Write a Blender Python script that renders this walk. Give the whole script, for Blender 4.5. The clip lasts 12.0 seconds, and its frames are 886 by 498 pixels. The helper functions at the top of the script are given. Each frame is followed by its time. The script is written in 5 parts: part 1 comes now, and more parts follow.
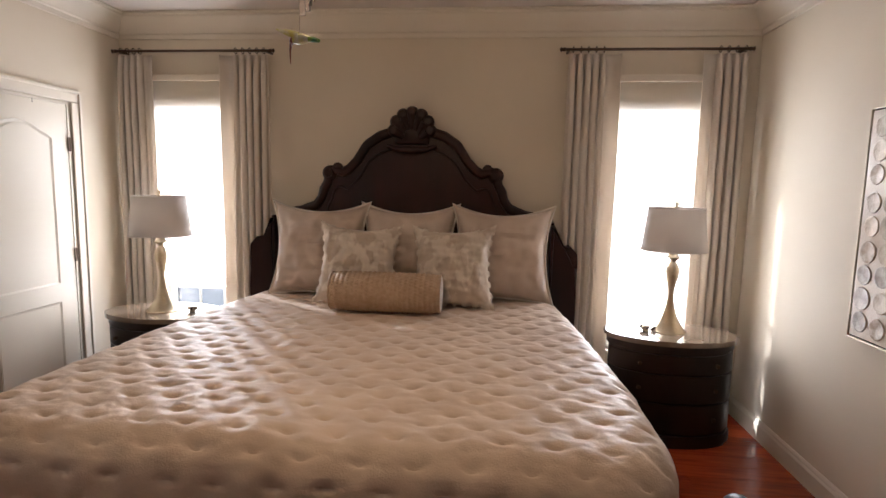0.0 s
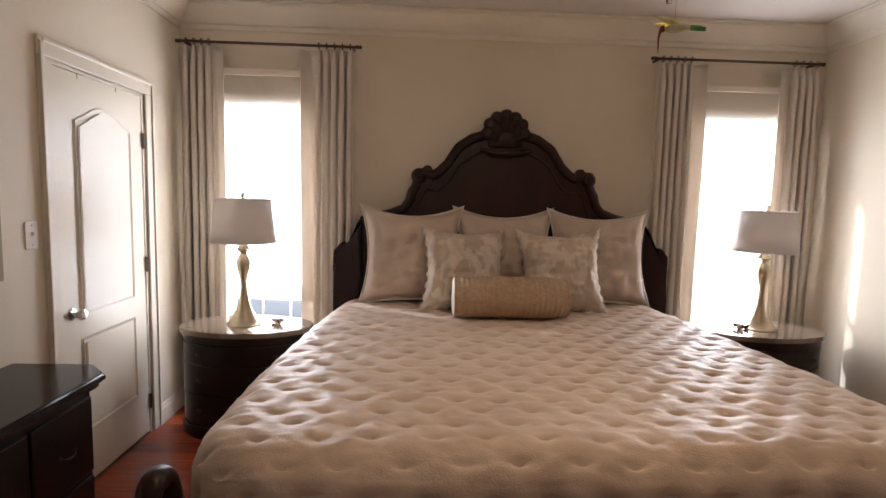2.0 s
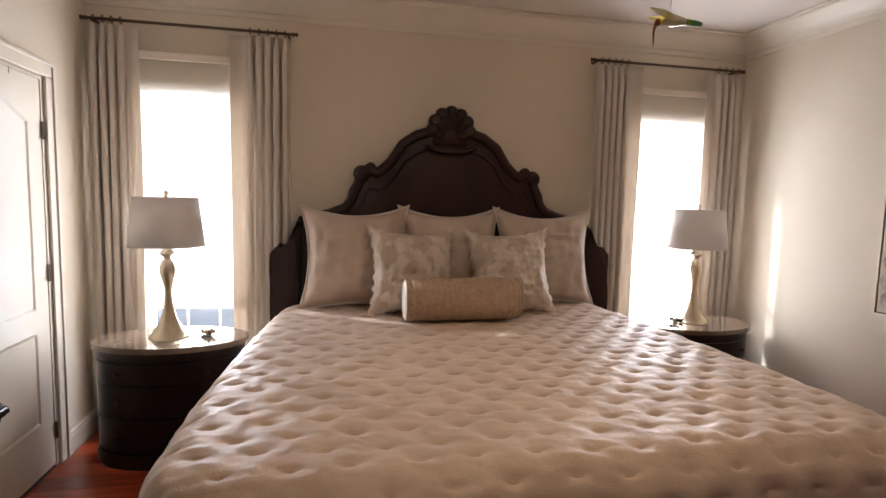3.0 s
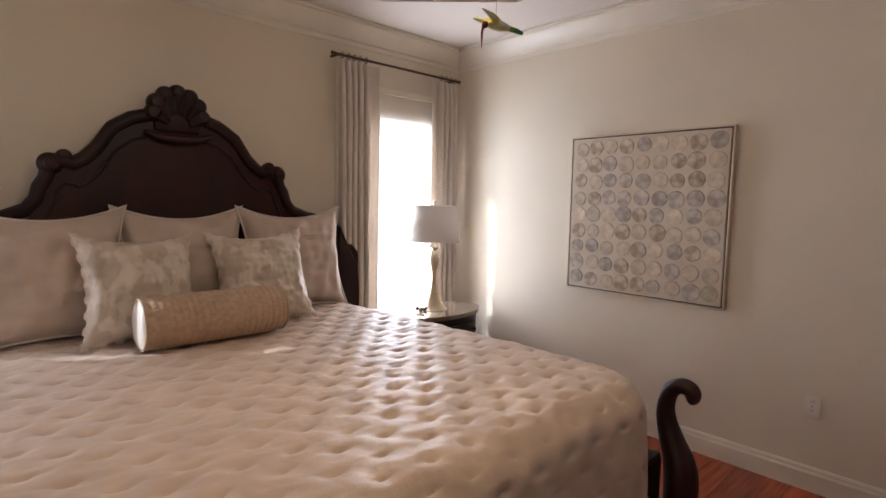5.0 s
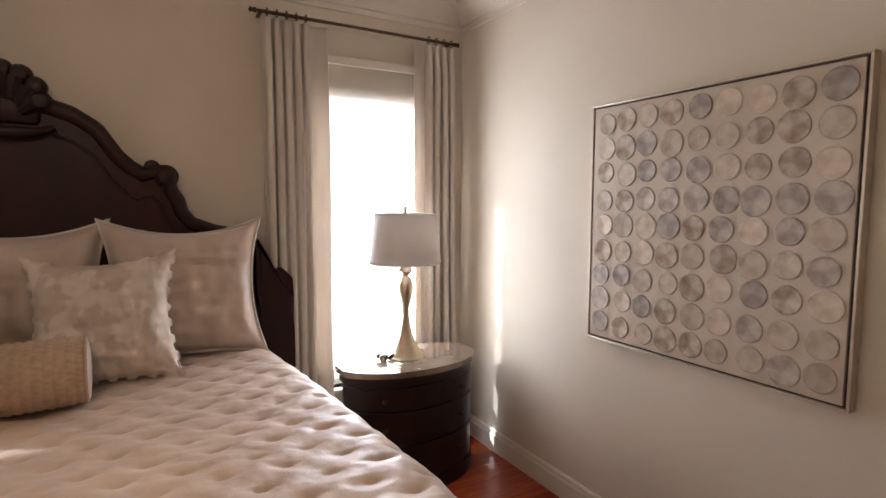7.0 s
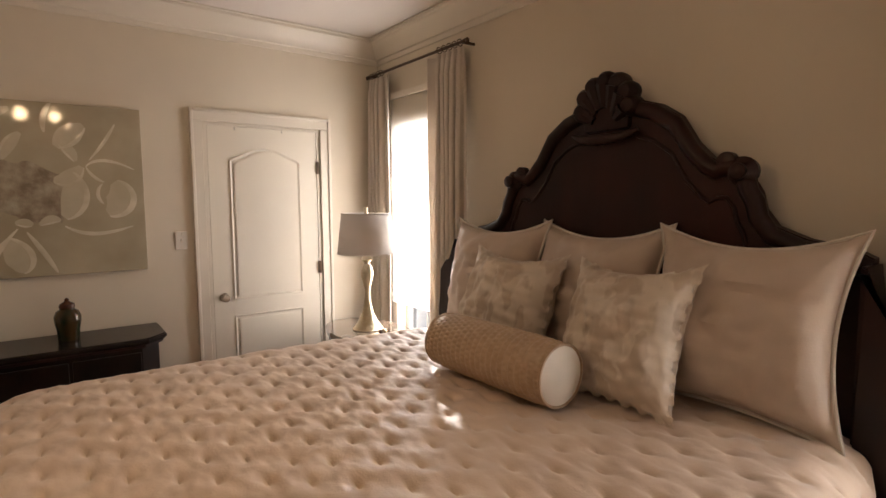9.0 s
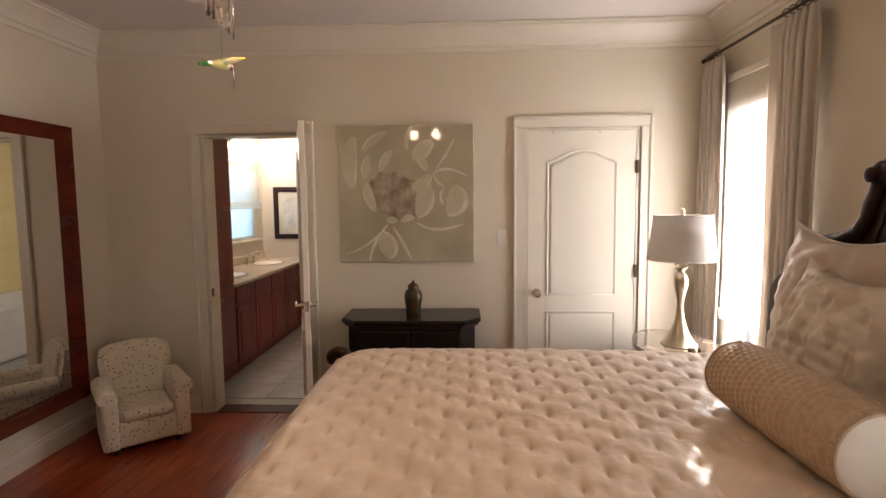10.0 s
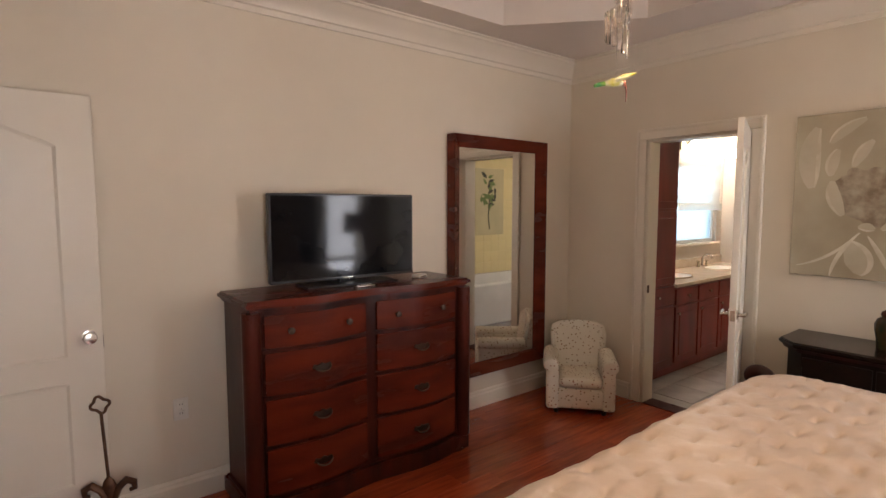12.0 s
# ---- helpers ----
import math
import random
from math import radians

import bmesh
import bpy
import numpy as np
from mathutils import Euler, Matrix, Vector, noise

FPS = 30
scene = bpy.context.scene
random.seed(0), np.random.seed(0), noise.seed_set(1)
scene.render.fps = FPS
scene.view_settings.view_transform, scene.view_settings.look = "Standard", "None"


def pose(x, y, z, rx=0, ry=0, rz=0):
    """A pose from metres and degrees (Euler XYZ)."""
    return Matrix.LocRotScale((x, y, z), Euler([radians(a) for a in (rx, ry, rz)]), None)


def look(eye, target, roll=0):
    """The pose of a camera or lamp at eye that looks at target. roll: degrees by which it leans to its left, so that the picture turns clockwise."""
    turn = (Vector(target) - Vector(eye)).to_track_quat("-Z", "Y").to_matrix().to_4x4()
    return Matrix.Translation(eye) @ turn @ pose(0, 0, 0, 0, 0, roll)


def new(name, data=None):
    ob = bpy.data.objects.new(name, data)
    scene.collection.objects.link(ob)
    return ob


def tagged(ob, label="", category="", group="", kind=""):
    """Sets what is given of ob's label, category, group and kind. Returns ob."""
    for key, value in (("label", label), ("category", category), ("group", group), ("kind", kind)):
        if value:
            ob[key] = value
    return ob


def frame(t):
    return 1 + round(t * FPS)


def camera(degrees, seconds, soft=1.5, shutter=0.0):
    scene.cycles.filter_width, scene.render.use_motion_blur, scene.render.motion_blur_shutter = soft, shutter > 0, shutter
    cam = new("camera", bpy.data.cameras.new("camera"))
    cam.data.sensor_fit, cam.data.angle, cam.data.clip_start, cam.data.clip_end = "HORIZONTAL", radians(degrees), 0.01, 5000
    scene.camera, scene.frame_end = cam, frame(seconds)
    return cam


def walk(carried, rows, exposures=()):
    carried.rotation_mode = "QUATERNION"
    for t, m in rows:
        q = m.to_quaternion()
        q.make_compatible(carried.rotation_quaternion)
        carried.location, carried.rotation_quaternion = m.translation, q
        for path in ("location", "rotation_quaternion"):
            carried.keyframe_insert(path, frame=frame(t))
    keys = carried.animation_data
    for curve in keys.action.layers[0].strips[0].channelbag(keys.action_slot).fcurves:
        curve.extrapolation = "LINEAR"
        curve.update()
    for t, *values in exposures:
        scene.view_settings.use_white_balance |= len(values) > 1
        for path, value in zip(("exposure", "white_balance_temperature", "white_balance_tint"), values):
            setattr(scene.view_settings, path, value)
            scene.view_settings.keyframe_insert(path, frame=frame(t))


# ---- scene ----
cam = camera(80.0, 12.0)
PATH = [
    (0, (0.572, -3.792, 1.556), (0.381, -1.815, 1.321), 1.2),
    (0.5, (0.185, -3.826, 1.511), (0.070, -1.841, 1.294), 1.3),
    (1, (-0.166, -3.791, 1.483), (-0.219, -1.801, 1.292), 1.4),
    (1.5, (-0.390, -3.773, 1.501), (-0.395, -1.783, 1.308), 1.3),
    (2, (-0.593, -3.752, 1.487), (-0.501, -1.763, 1.296), 1.4),
    (2.5, (-0.673, -3.681, 1.491), (-0.445, -1.703, 1.298), 1.4),
    (2.7, (-0.696, -3.637, 1.482), (-0.405, -1.667, 1.291), 1.4),
    (4.3, (-1.060, -3.551, 1.503), (0.006, -1.871, 1.306), 1.4),
    (4.5, (-1.060, -3.445, 1.508), (0.134, -1.852, 1.306), 1.3),
    (5, (-0.984, -3.301, 1.495), (0.384, -1.854, 1.311), 1.1),
    (5.5, (-0.792, -3.167, 1.505), (0.615, -1.759, 1.316), 0.8),
    (6, (-0.472, -3.039, 1.544), (0.944, -1.641, 1.346), 0.5),
    (6.5, (-0.010, -3.026, 1.521), (1.300, -1.526, 1.335), 0.4),
    (6.7, (0.120, -2.994, 1.522), (1.356, -1.433, 1.338), 0.3),
    (7.5, (1.08, -2.85, 1.505), (1.36, -0.87, 1.335), 0.0),
    (8.0, (1.36, -2.61, 1.488), (0.81, -0.7, 1.33), -0.2),
    (8.3, (1.371, -2.373, 1.478), (0.483, -0.588, 1.326), -0.4),
    (8.5, (1.368, -2.297, 1.475), (0.246, -0.649, 1.321), -0.1),
    (9, (1.463, -2.132, 1.535), (-0.132, -0.939, 1.353), -0.3),
    (9.5, (1.576, -1.899, 1.547), (-0.342, -1.363, 1.362), -0.6),
    (10, (1.525, -1.72, 1.547), (-0.467, -1.803, 1.37), -0.6),
    (10.5, (1.463, -1.577, 1.552), (-0.427, -2.207, 1.382), -0.6),
    (11, (1.551, -1.437, 1.542), (-0.091, -2.57, 1.394), -0.6),
    (11.5, (1.513, -1.433, 1.577), (0.118, -2.856, 1.405), -0.2),
    (12, (1.528, -1.407, 1.55), (0.281, -2.962, 1.385), -0.0),
]
walk(cam, [(t, look(eye, target, roll)) for t, eye, target, roll in PATH],
     exposures=[(0.0, 0.51, 5600, 11), (2.7, 0.49, 5600, 11), (4.5, 0.55, 5350, 11), (5.5, 0.67, 5300, 11), (6.7, 0.67, 5350, 11), (8.5, 0.23, 6250, 13), (9.0, 0.25, 6350, 13), (9.5, 0.45, 6300, 13), (10.5, 0.73, 5900, 13), (12.0, 0.97, 5850, 13)])

# ---- world, sun, lamps ----
SUN_WAY = Vector((0.8, -0.5, -0.5)).normalized()
world = bpy.data.worlds.new("sky")
scene.world = world
world.use_nodes = True
wn = world.node_tree.nodes
sky = wn.new("ShaderNodeTexSky")
sky.sky_type = "NISHITA"
sky.sun_disc = False
sky.sun_elevation = math.asin(-SUN_WAY.z)
sky.sun_rotation = math.atan2(-SUN_WAY.x, -SUN_WAY.y)
world.node_tree.links.new(sky.outputs[0], wn["Background"].inputs[0])
wn["Background"].inputs[1].default_value = 0.12
sun = new("sun", bpy.data.lights.new("sun", "SUN"))
sun.data.energy, sun.data.angle, sun.data.color = 5.0, radians(0.5), (1, 0.93, 0.84)
sun.matrix_world = look((-6, 5, 6), Vector((-6, 5, 6)) + SUN_WAY)


def area_lamp(name, eye, target, w, h, watts, colour):
    lamp = new(name, bpy.data.lights.new(name, "AREA"))
    lamp.data.shape, lamp.data.size, lamp.data.size_y = "RECTANGLE", w, h
    lamp.data.energy, lamp.data.color = watts, colour
    lamp.matrix_world = look(eye, target)
    return lamp


def point_lamp(name, place, watts, colour, radius=0.03):
    lamp = new(name, bpy.data.lights.new(name, "POINT"))
    lamp.data.energy, lamp.data.color, lamp.data.shadow_soft_size = watts, colour, radius
    lamp.location = place
    return lamp


WARM, DAY = (1.0, 0.66, 0.32), (1.0, 0.96, 0.94)
for x in (-1.62, 1.62):
    area_lamp("window_sky", (x, 0.085, 1.28), (x, -1, 1.28), 0.62, 1.5, 38, DAY)
for y in (-2.03, -2.27):
    lamp = new("bulb_glow", bpy.data.lights.new("bulb_glow", "SPOT"))
    lamp.data.energy, lamp.data.color, lamp.data.shadow_soft_size = 4.8, WARM, 0.03
    lamp.data.spot_size, lamp.data.spot_blend = radians(112), 0.7
    lamp.matrix_world = look((0.0, y, 2.25), (0.0, y - 0.001, 1.0))
area_lamp("bath_window_sky", (-4.58, -4.42, 1.58), (-4.58, -3, 1.5), 0.9, 0.85, 1.8, (0.85, 0.95, 1.0))
point_lamp("vanity_glow", (-4.65, -4.05, 2.2), 19, (1.0, 0.86, 0.66), 0.08)

# ---- materials ----
def material(name, base, rough=0.5, metal=0.0, second=None, scale=8.0, stretch=(1, 1, 1), mix=0.5, bump=0.0, bump_scale=60.0,
             rough_var=0.0, per_object=0.0, coat=0.0, sheen=0.0, detail=4.0, ramp=(0.35, 0.65), spec=0.5):
    """A surface with a coarse stain or grain between two colours, a fine relief and uneven gloss."""
    m = bpy.data.materials.new(name)
    m.use_nodes = True
    nt = m.node_tree
    n, l = nt.nodes, nt.links
    b = n["Principled BSDF"]
    b.inputs["Roughness"].default_value = rough
    b.inputs["Metallic"].default_value = metal
    b.inputs["Specular IOR Level"].default_value = spec
    b.inputs["Coat Weight"].default_value = coat
    b.inputs["Coat Roughness"].default_value = 0.12
    b.inputs["Sheen Weight"].default_value = sheen
    second = second or tuple(c * 0.88 for c in base)
    co = n.new("ShaderNodeTexCoord")
    mp = n.new("ShaderNodeMapping")
    mp.inputs["Scale"].default_value = stretch
    l.new(co.outputs["Object"], mp.inputs["Vector"])
    no = n.new("ShaderNodeTexNoise")
    no.inputs["Scale"].default_value, no.inputs["Detail"].default_value = scale, detail
    l.new(mp.outputs[0], no.inputs["Vector"])
    rp = n.new("ShaderNodeMapRange")
    rp.inputs["From Min"].default_value, rp.inputs["From Max"].default_value = ramp
    rp.inputs["To Max"].default_value = mix * 2
    l.new(no.outputs["Fac"], rp.inputs["Value"])
    mx = n.new("ShaderNodeMix")
    mx.data_type = "RGBA"
    mx.inputs["A"].default_value, mx.inputs["B"].default_value = (*base, 1), (*second, 1)
    l.new(rp.outputs[0], mx.inputs["Factor"])
    out = mx.outputs["Result"]
    if per_object:
        oi = n.new("ShaderNodeObjectInfo")
        hs = n.new("ShaderNodeHueSaturation")
        mr = n.new("ShaderNodeMapRange")
        mr.inputs["To Min"].default_value, mr.inputs["To Max"].default_value = 1 - per_object, 1 + per_object
        l.new(oi.outputs["Random"], mr.inputs["Value"])
        l.new(mr.outputs[0], hs.inputs["Value"])
        l.new(out, hs.inputs["Color"])
        out = hs.outputs[0]
    l.new(out, b.inputs["Base Color"])
    if bump:
        fine = n.new("ShaderNodeTexNoise")
        fine.inputs["Scale"].default_value, fine.inputs["Detail"].default_value = bump_scale, 3
        l.new(mp.outputs[0], fine.inputs["Vector"])
        bp = n.new("ShaderNodeBump")
        bp.inputs["Strength"].default_value, bp.inputs["Distance"].default_value = bump, 0.01
        l.new(fine.outputs["Fac"], bp.inputs["Height"])
        l.new(bp.outputs[0], b.inputs["Normal"])
    if rough_var:
        rr = n.new("ShaderNodeMapRange")
        rr.inputs["To Min"].default_value, rr.inputs["To Max"].default_value = max(0.02, rough - rough_var), rough + rough_var
        l.new(no.outputs["Fac"], rr.inputs["Value"])
        l.new(rr.outputs[0], b.inputs["Roughness"])
    return m


def glass_material(name, colour=(1, 1, 1), rough=0.0):
    m = bpy.data.materials.new(name)
    m.use_nodes = True
    b = m.node_tree.nodes["Principled BSDF"]
    b.inputs["Base Color"].default_value = (*colour, 1)
    b.inputs["Transmission Weight"].default_value = 1
    b.inputs["Roughness"].default_value = rough
    return m


def glow_material(name, colour, strength):
    m = bpy.data.materials.new(name)
    m.use_nodes = True
    b = m.node_tree.nodes["Principled BSDF"]
    b.inputs["Base Color"].default_value = (0.8, 0.8, 0.8, 1)
    b.inputs["Emission Color"].default_value = (*colour, 1)
    b.inputs["Emission Strength"].default_value = strength
    return m


def cloth_material(name, colour, through_light, weave=900.0):
    """Thin fabric: part of the light passes through."""
    m = material(name, colour, 0.9, scale=3, mix=0.25, bump=0.15, bump_scale=weave)
    n, l = m.node_tree.nodes, m.node_tree.links
    tr = n.new("ShaderNodeBsdfTranslucent")
    tr.inputs[0].default_value = (*colour, 1)
    ms = n.new("ShaderNodeMixShader")
    ms.inputs[0].default_value = through_light
    l.new(n["Principled BSDF"].outputs[0], ms.inputs[1])
    l.new(tr.outputs[0], ms.inputs[2])
    l.new(ms.outputs[0], n["Material Output"].inputs["Surface"])
    return m


M_WALL = material("wall_paint", (0.685, 0.605, 0.485), 0.7, second=(0.655, 0.575, 0.455), scale=1.3, bump=0.06, bump_scale=220)
M_CEIL = material("ceiling_paint", (0.68, 0.61, 0.545), 0.85, scale=1.1, bump=0.08, bump_scale=150, second=(0.65, 0.58, 0.515))
M_TRIM = material("trim_paint", (0.71, 0.64, 0.535), 0.4, scale=2, bump=0.03, bump_scale=90, second=(0.68, 0.61, 0.505))
M_DOOR = material("door_paint", (0.74, 0.675, 0.57), 0.3, spec=0.15, scale=2.5, bump=0.05, bump_scale=120, second=(0.72, 0.655, 0.55), rough_var=0.06)
M_PLANK = material("heart_pine", (0.38, 0.064, 0.016), 0.22, second=(0.24, 0.034, 0.01), scale=3, stretch=(1, 12, 1), bump=0.05, bump_scale=60,
                   per_object=0.2, rough_var=0.08, coat=0.4)
M_GAP = material("floor_gap", (0.05, 0.015, 0.008), 0.8)
M_DARK = material("dark_mahogany", (0.03, 0.009, 0.006), 0.38, second=(0.014, 0.006, 0.005), scale=6, stretch=(1, 1, 0.25), bump=0.06, bump_scale=80,
                  rough_var=0.08, spec=0.28)
M_DARKRED = material("red_mahogany", (0.038, 0.010, 0.007), 0.4, second=(0.018, 0.006, 0.005), scale=5, stretch=(1, 1, 0.3), bump=0.04, rough_var=0.08, spec=0.28)
M_CURTAIN = cloth_material("curtain_linen", (0.74, 0.665, 0.575), 0.24)
M_SHADE_CLOTH = cloth_material("window_shade_cloth", (0.8, 0.76, 0.68), 0.6)
sn, sl = M_SHADE_CLOTH.node_tree.nodes, M_SHADE_CLOTH.node_tree.links
open_weave = sn.new("ShaderNodeBsdfTransparent")
weave_mix = sn.new("ShaderNodeMixShader")
weave_mix.inputs[0].default_value = 0.5
sl.new(sn["Material Output"].inputs["Surface"].links[0].from_socket, weave_mix.inputs[1])
sl.new(open_weave.outputs[0], weave_mix.inputs[2])
sl.new(weave_mix.outputs[0], sn["Material Output"].inputs["Surface"])
M_LAMPSHADE = cloth_material("lampshade_linen", (0.72, 0.66, 0.6), 0.3)
M_BRONZE = material("dark_bronze", (0.09, 0.06, 0.04), 0.4, 0.8, scale=20)
M_BRASS = material("brushed_brass", (0.6, 0.52, 0.38), 0.34, 1.0, scale=30, second=(0.53, 0.45, 0.31), rough_var=0.06)
M_NICKEL = material("satin_nickel", (0.6, 0.56, 0.5), 0.25, 1.0, scale=30)
M_QUILT = material("quilt_satin", (0.66, 0.515, 0.4), 0.47, second=(0.59, 0.45, 0.345), scale=7, bump=0.15, bump_scale=160, sheen=0.3, rough_var=0.06, spec=0.5)
M_SHAM = material("sham_satin", (0.6, 0.485, 0.395), 0.36, second=(0.53, 0.42, 0.335), scale=5, bump=0.08, bump_scale=140, sheen=0.3)
M_GLASS = glass_material("window_glass")
M_OUTFRAME = material("window_paint", (0.75, 0.75, 0.73), 0.4, scale=3)


# ---- mesh helpers ----
def finish(name, bm, mat, smooth=False):
    bmesh.ops.recalc_face_normals(bm, faces=bm.faces[:])
    bm.normal_update()
    crisp = []
    if smooth:
        # edges of large flat faces stay crisp, so that flat things shade flat
        bm.edges.index_update()
        for e in bm.edges:
            if len(e.link_faces) == 2:
                lo, hi = sorted(f.calc_area() for f in e.link_faces)
                if e.calc_face_angle(0.0) > radians(8) and hi > 0.004 and hi > 8 * lo:
                    crisp.append(e.index)
    me = bpy.data.meshes.new(name)
    bm.to_mesh(me)
    bm.free()
    for m in (mat if isinstance(mat, (list, tuple)) else [mat]):
        me.materials.append(m)
    if smooth:
        for p in me.polygons:
            p.use_smooth = True
        me.set_sharp_from_angle(angle=radians(40))
        for i in crisp:
            me.edges[i].use_edge_sharp = True
    return me


# blue daylight from outdoors is put into the pane's tint and roughness
def part(name, bm, mat, parent=None, label="", smooth=True, at=None):
    ob = new(name, finish(name, bm, mat, smooth))
    if parent:
        ob.parent = parent
    if at is not None:
        ob.matrix_basis = at
    if label:
        ob["label"] = label
    return ob


def share(ob, parent, at):
    o = ob.copy()
    scene.collection.objects.link(o)
    o.parent = parent
    o.matrix_basis = at
    return o


def thing(name, at, label, category, group=""):
    e = new(name)
    e.empty_display_size = 0.1
    e.matrix_basis = at
    return tagged(e, label, category, group)


def structure(name, bm, mat, smooth=False, label=""):
    return tagged(part(name, bm, mat, None, label, smooth), kind="structure")


def box(bm, x0, x1, y0, y1, z0, z1, bevel=0.0, seg=2):
    new_verts = [bm.verts.new((x, y, z)) for x in (x0, x1) for y in (y0, y1) for z in (z0, z1)]
    a = new_verts
    fs = [bm.faces.new([a[i] for i in q]) for q in ((0, 1, 3, 2), (4, 6, 7, 5), (0, 4, 5, 1), (2, 3, 7, 6), (0, 2, 6, 4), (1, 5, 7, 3))]
    if bevel:
        es = list({e for f in fs for e in f.edges})
        bmesh.ops.bevel(bm, geom=es, offset=bevel, segments=seg, affect="EDGES", profile=0.5)
    return bm


def boxm(*a, **k):
    return box(bmesh.new(), *a, **k)


def lathe(profile, steps=24, bm=None, sx=1.0, sy=1.0, centre=(0, 0, 0)):
    """A turned shape: profile of (radius, height)."""
    bm = bm or bmesh.new()
    rings = []
    for r, z in profile:
        if r < 1e-5:
            rings.append([bm.verts.new((centre[0], centre[1], centre[2] + z))])
        else:
            rings.append([bm.verts.new((centre[0] + sx * r * math.cos(2 * math.pi * i / steps), centre[1] + sy * r * math.sin(2 * math.pi * i / steps),
                                        centre[2] + z)) for i in range(steps)])
    for a, b in zip(rings, rings[1:]):
        for i in range(steps):
            j = (i + 1) % steps
            q = [a[i % len(a)], a[j % len(a)], b[j % len(b)], b[i % len(b)]]
            q = list(dict.fromkeys(q))
            if len(q) > 2:
                bm.faces.new(q)
    for ring in (rings[0], rings[-1]):
        if len(ring) > 2:
            bm.faces.new(ring)
    return bm


def tube(points, radius, steps=10, bm=None, closed=False):
    """A round bar along points; radius a number or one for each point."""
    bm = bm or bmesh.new()
    pts = [Vector(p) for p in points]
    rs = radius if isinstance(radius, (list, tuple)) else [radius] * len(pts)
    rings = []
    n = len(pts)
    side = None
    for i, p in enumerate(pts):
        a = pts[i - 1] if (i or closed) else p
        b = pts[(i + 1) % n] if (i < n - 1 or closed) else p
        way = (b - a).normalized()
        if side is None:
            side = way.orthogonal().normalized()
        side = (side - way * side.dot(way)).normalized()
        up = way.cross(side)
        rings.append([bm.verts.new(p + rs[i] * (math.cos(2 * math.pi * k / steps) * side + math.sin(2 * math.pi * k / steps) * up)) for k in range(steps)])
    for i in range(n if closed else n - 1):
        a, b = rings[i], rings[(i + 1) % n]
        for k in range(steps):
            bm.faces.new([a[k], a[(k + 1) % steps], b[(k + 1) % steps], b[k]])
    if not closed:
        bm.faces.new(rings[0])
        bm.faces.new(rings[-1])
    return bm


def prism(outline, y0, y1, bm=None, bevel=0.0):
    """A flat shape in x and z, given depth along y."""
    bm = bm or bmesh.new()
    a = [bm.verts.new((x, y0, z)) for x, z in outline]
    b = [bm.verts.new((x, y1, z)) for x, z in outline]
    f0, f1 = bm.faces.new(a), bm.faces.new(b[::-1])
    n = len(a)
    for i in range(n):
        bm.faces.new([a[i], b[i], b[(i + 1) % n], a[(i + 1) % n]])
    if bevel:
        bmesh.ops.bevel(bm, geom=list(f0.edges), offset=bevel, segments=2, affect="EDGES")
    return bm


def slab(outline, z0, z1, bm=None, bevel=0.0):
    """A flat shape in x and y, given height."""
    bm = bm or bmesh.new()
    a = [bm.verts.new((x, y, z0)) for x, y in outline]
    b = [bm.verts.new((x, y, z1)) for x, y in outline]
    f0, f1 = bm.faces.new(a[::-1]), bm.faces.new(b)
    n = len(a)
    for i in range(n):
        bm.faces.new([a[i], a[(i + 1) % n], b[(i + 1) % n], b[i]])
    if bevel:
        bmesh.ops.bevel(bm, geom=list(f1.edges) + list(f0.edges), offset=bevel, segments=3, affect="EDGES")
    return bm


def grid_sheet(nu, nv, shape, bm=None):
    bm = bm or bmesh.new()
    vs = [[bm.verts.new(shape(i / nu, j / nv)) for j in range(nv + 1)] for i in range(nu + 1)]
    for i in range(nu):
        for j in range(nv):
            bm.faces.new([vs[i][j], vs[i + 1][j], vs[i + 1][j + 1], vs[i][j + 1]])
    return bm


def strip(profile, p, q, bm=None, mitre0=0.0, mitre1=0.0, way=None):
    """A moulding from p to q. profile: (out, up) from the wall; way: the direction out of the wall. mitres shorten the ends by out times mitre."""
    bm = bm or bmesh.new()
    p, q, out = Vector(p), Vector(q), Vector(way)
    along = (q - p).normalized()
    a = [bm.verts.new(p + out * o + Vector((0, 0, u)) + along * o * mitre0) for o, u in profile]
    b = [bm.verts.new(q + out * o + Vector((0, 0, u)) - along * o * mitre1) for o, u in profile]
    n = len(a)
    for i in range(n):
        bm.faces.new([a[i], a[(i + 1) % n], b[(i + 1) % n], b[i]])
    bm.faces.new(a)
    bm.faces.new(b[::-1])
    return bm


# ---- the room ----
XW, XE, YS, YN, ZC = -2.23, 2.285, -4.33, 0.0, 2.74
T = 0.14


def wall_with_holes(name, fixed, lo, hi, holes, axis, z1=ZC + 0.3):
    """A wall of thickness T outside the room, between lo and hi, with rectangular holes (a, b, z0, z1)."""
    bm = bmesh.new()
    cuts = sorted({lo, hi, *[h[0] for h in holes], *[h[1] for h in holes]})
    t0, t1 = sorted(fixed)
    for a, b in zip(cuts, cuts[1:]):
        spans = [(0.0, z1)]
        for h in holes:
            if h[0] <= a and b <= h[1]:
                spans = [(0.0, h[2]), (h[3], z1)]
        for c, d in spans:
            if d - c > 0.001:
                if axis == "x":
                    box(bm, a, b, t0, t1, c, d)
                else:
                    box(bm, t0, t1, a, b, c, d)
    bmesh.ops.remove_doubles(bm, verts=bm.verts[:], dist=0.0001)
    return structure(name, bm, M_WALL)


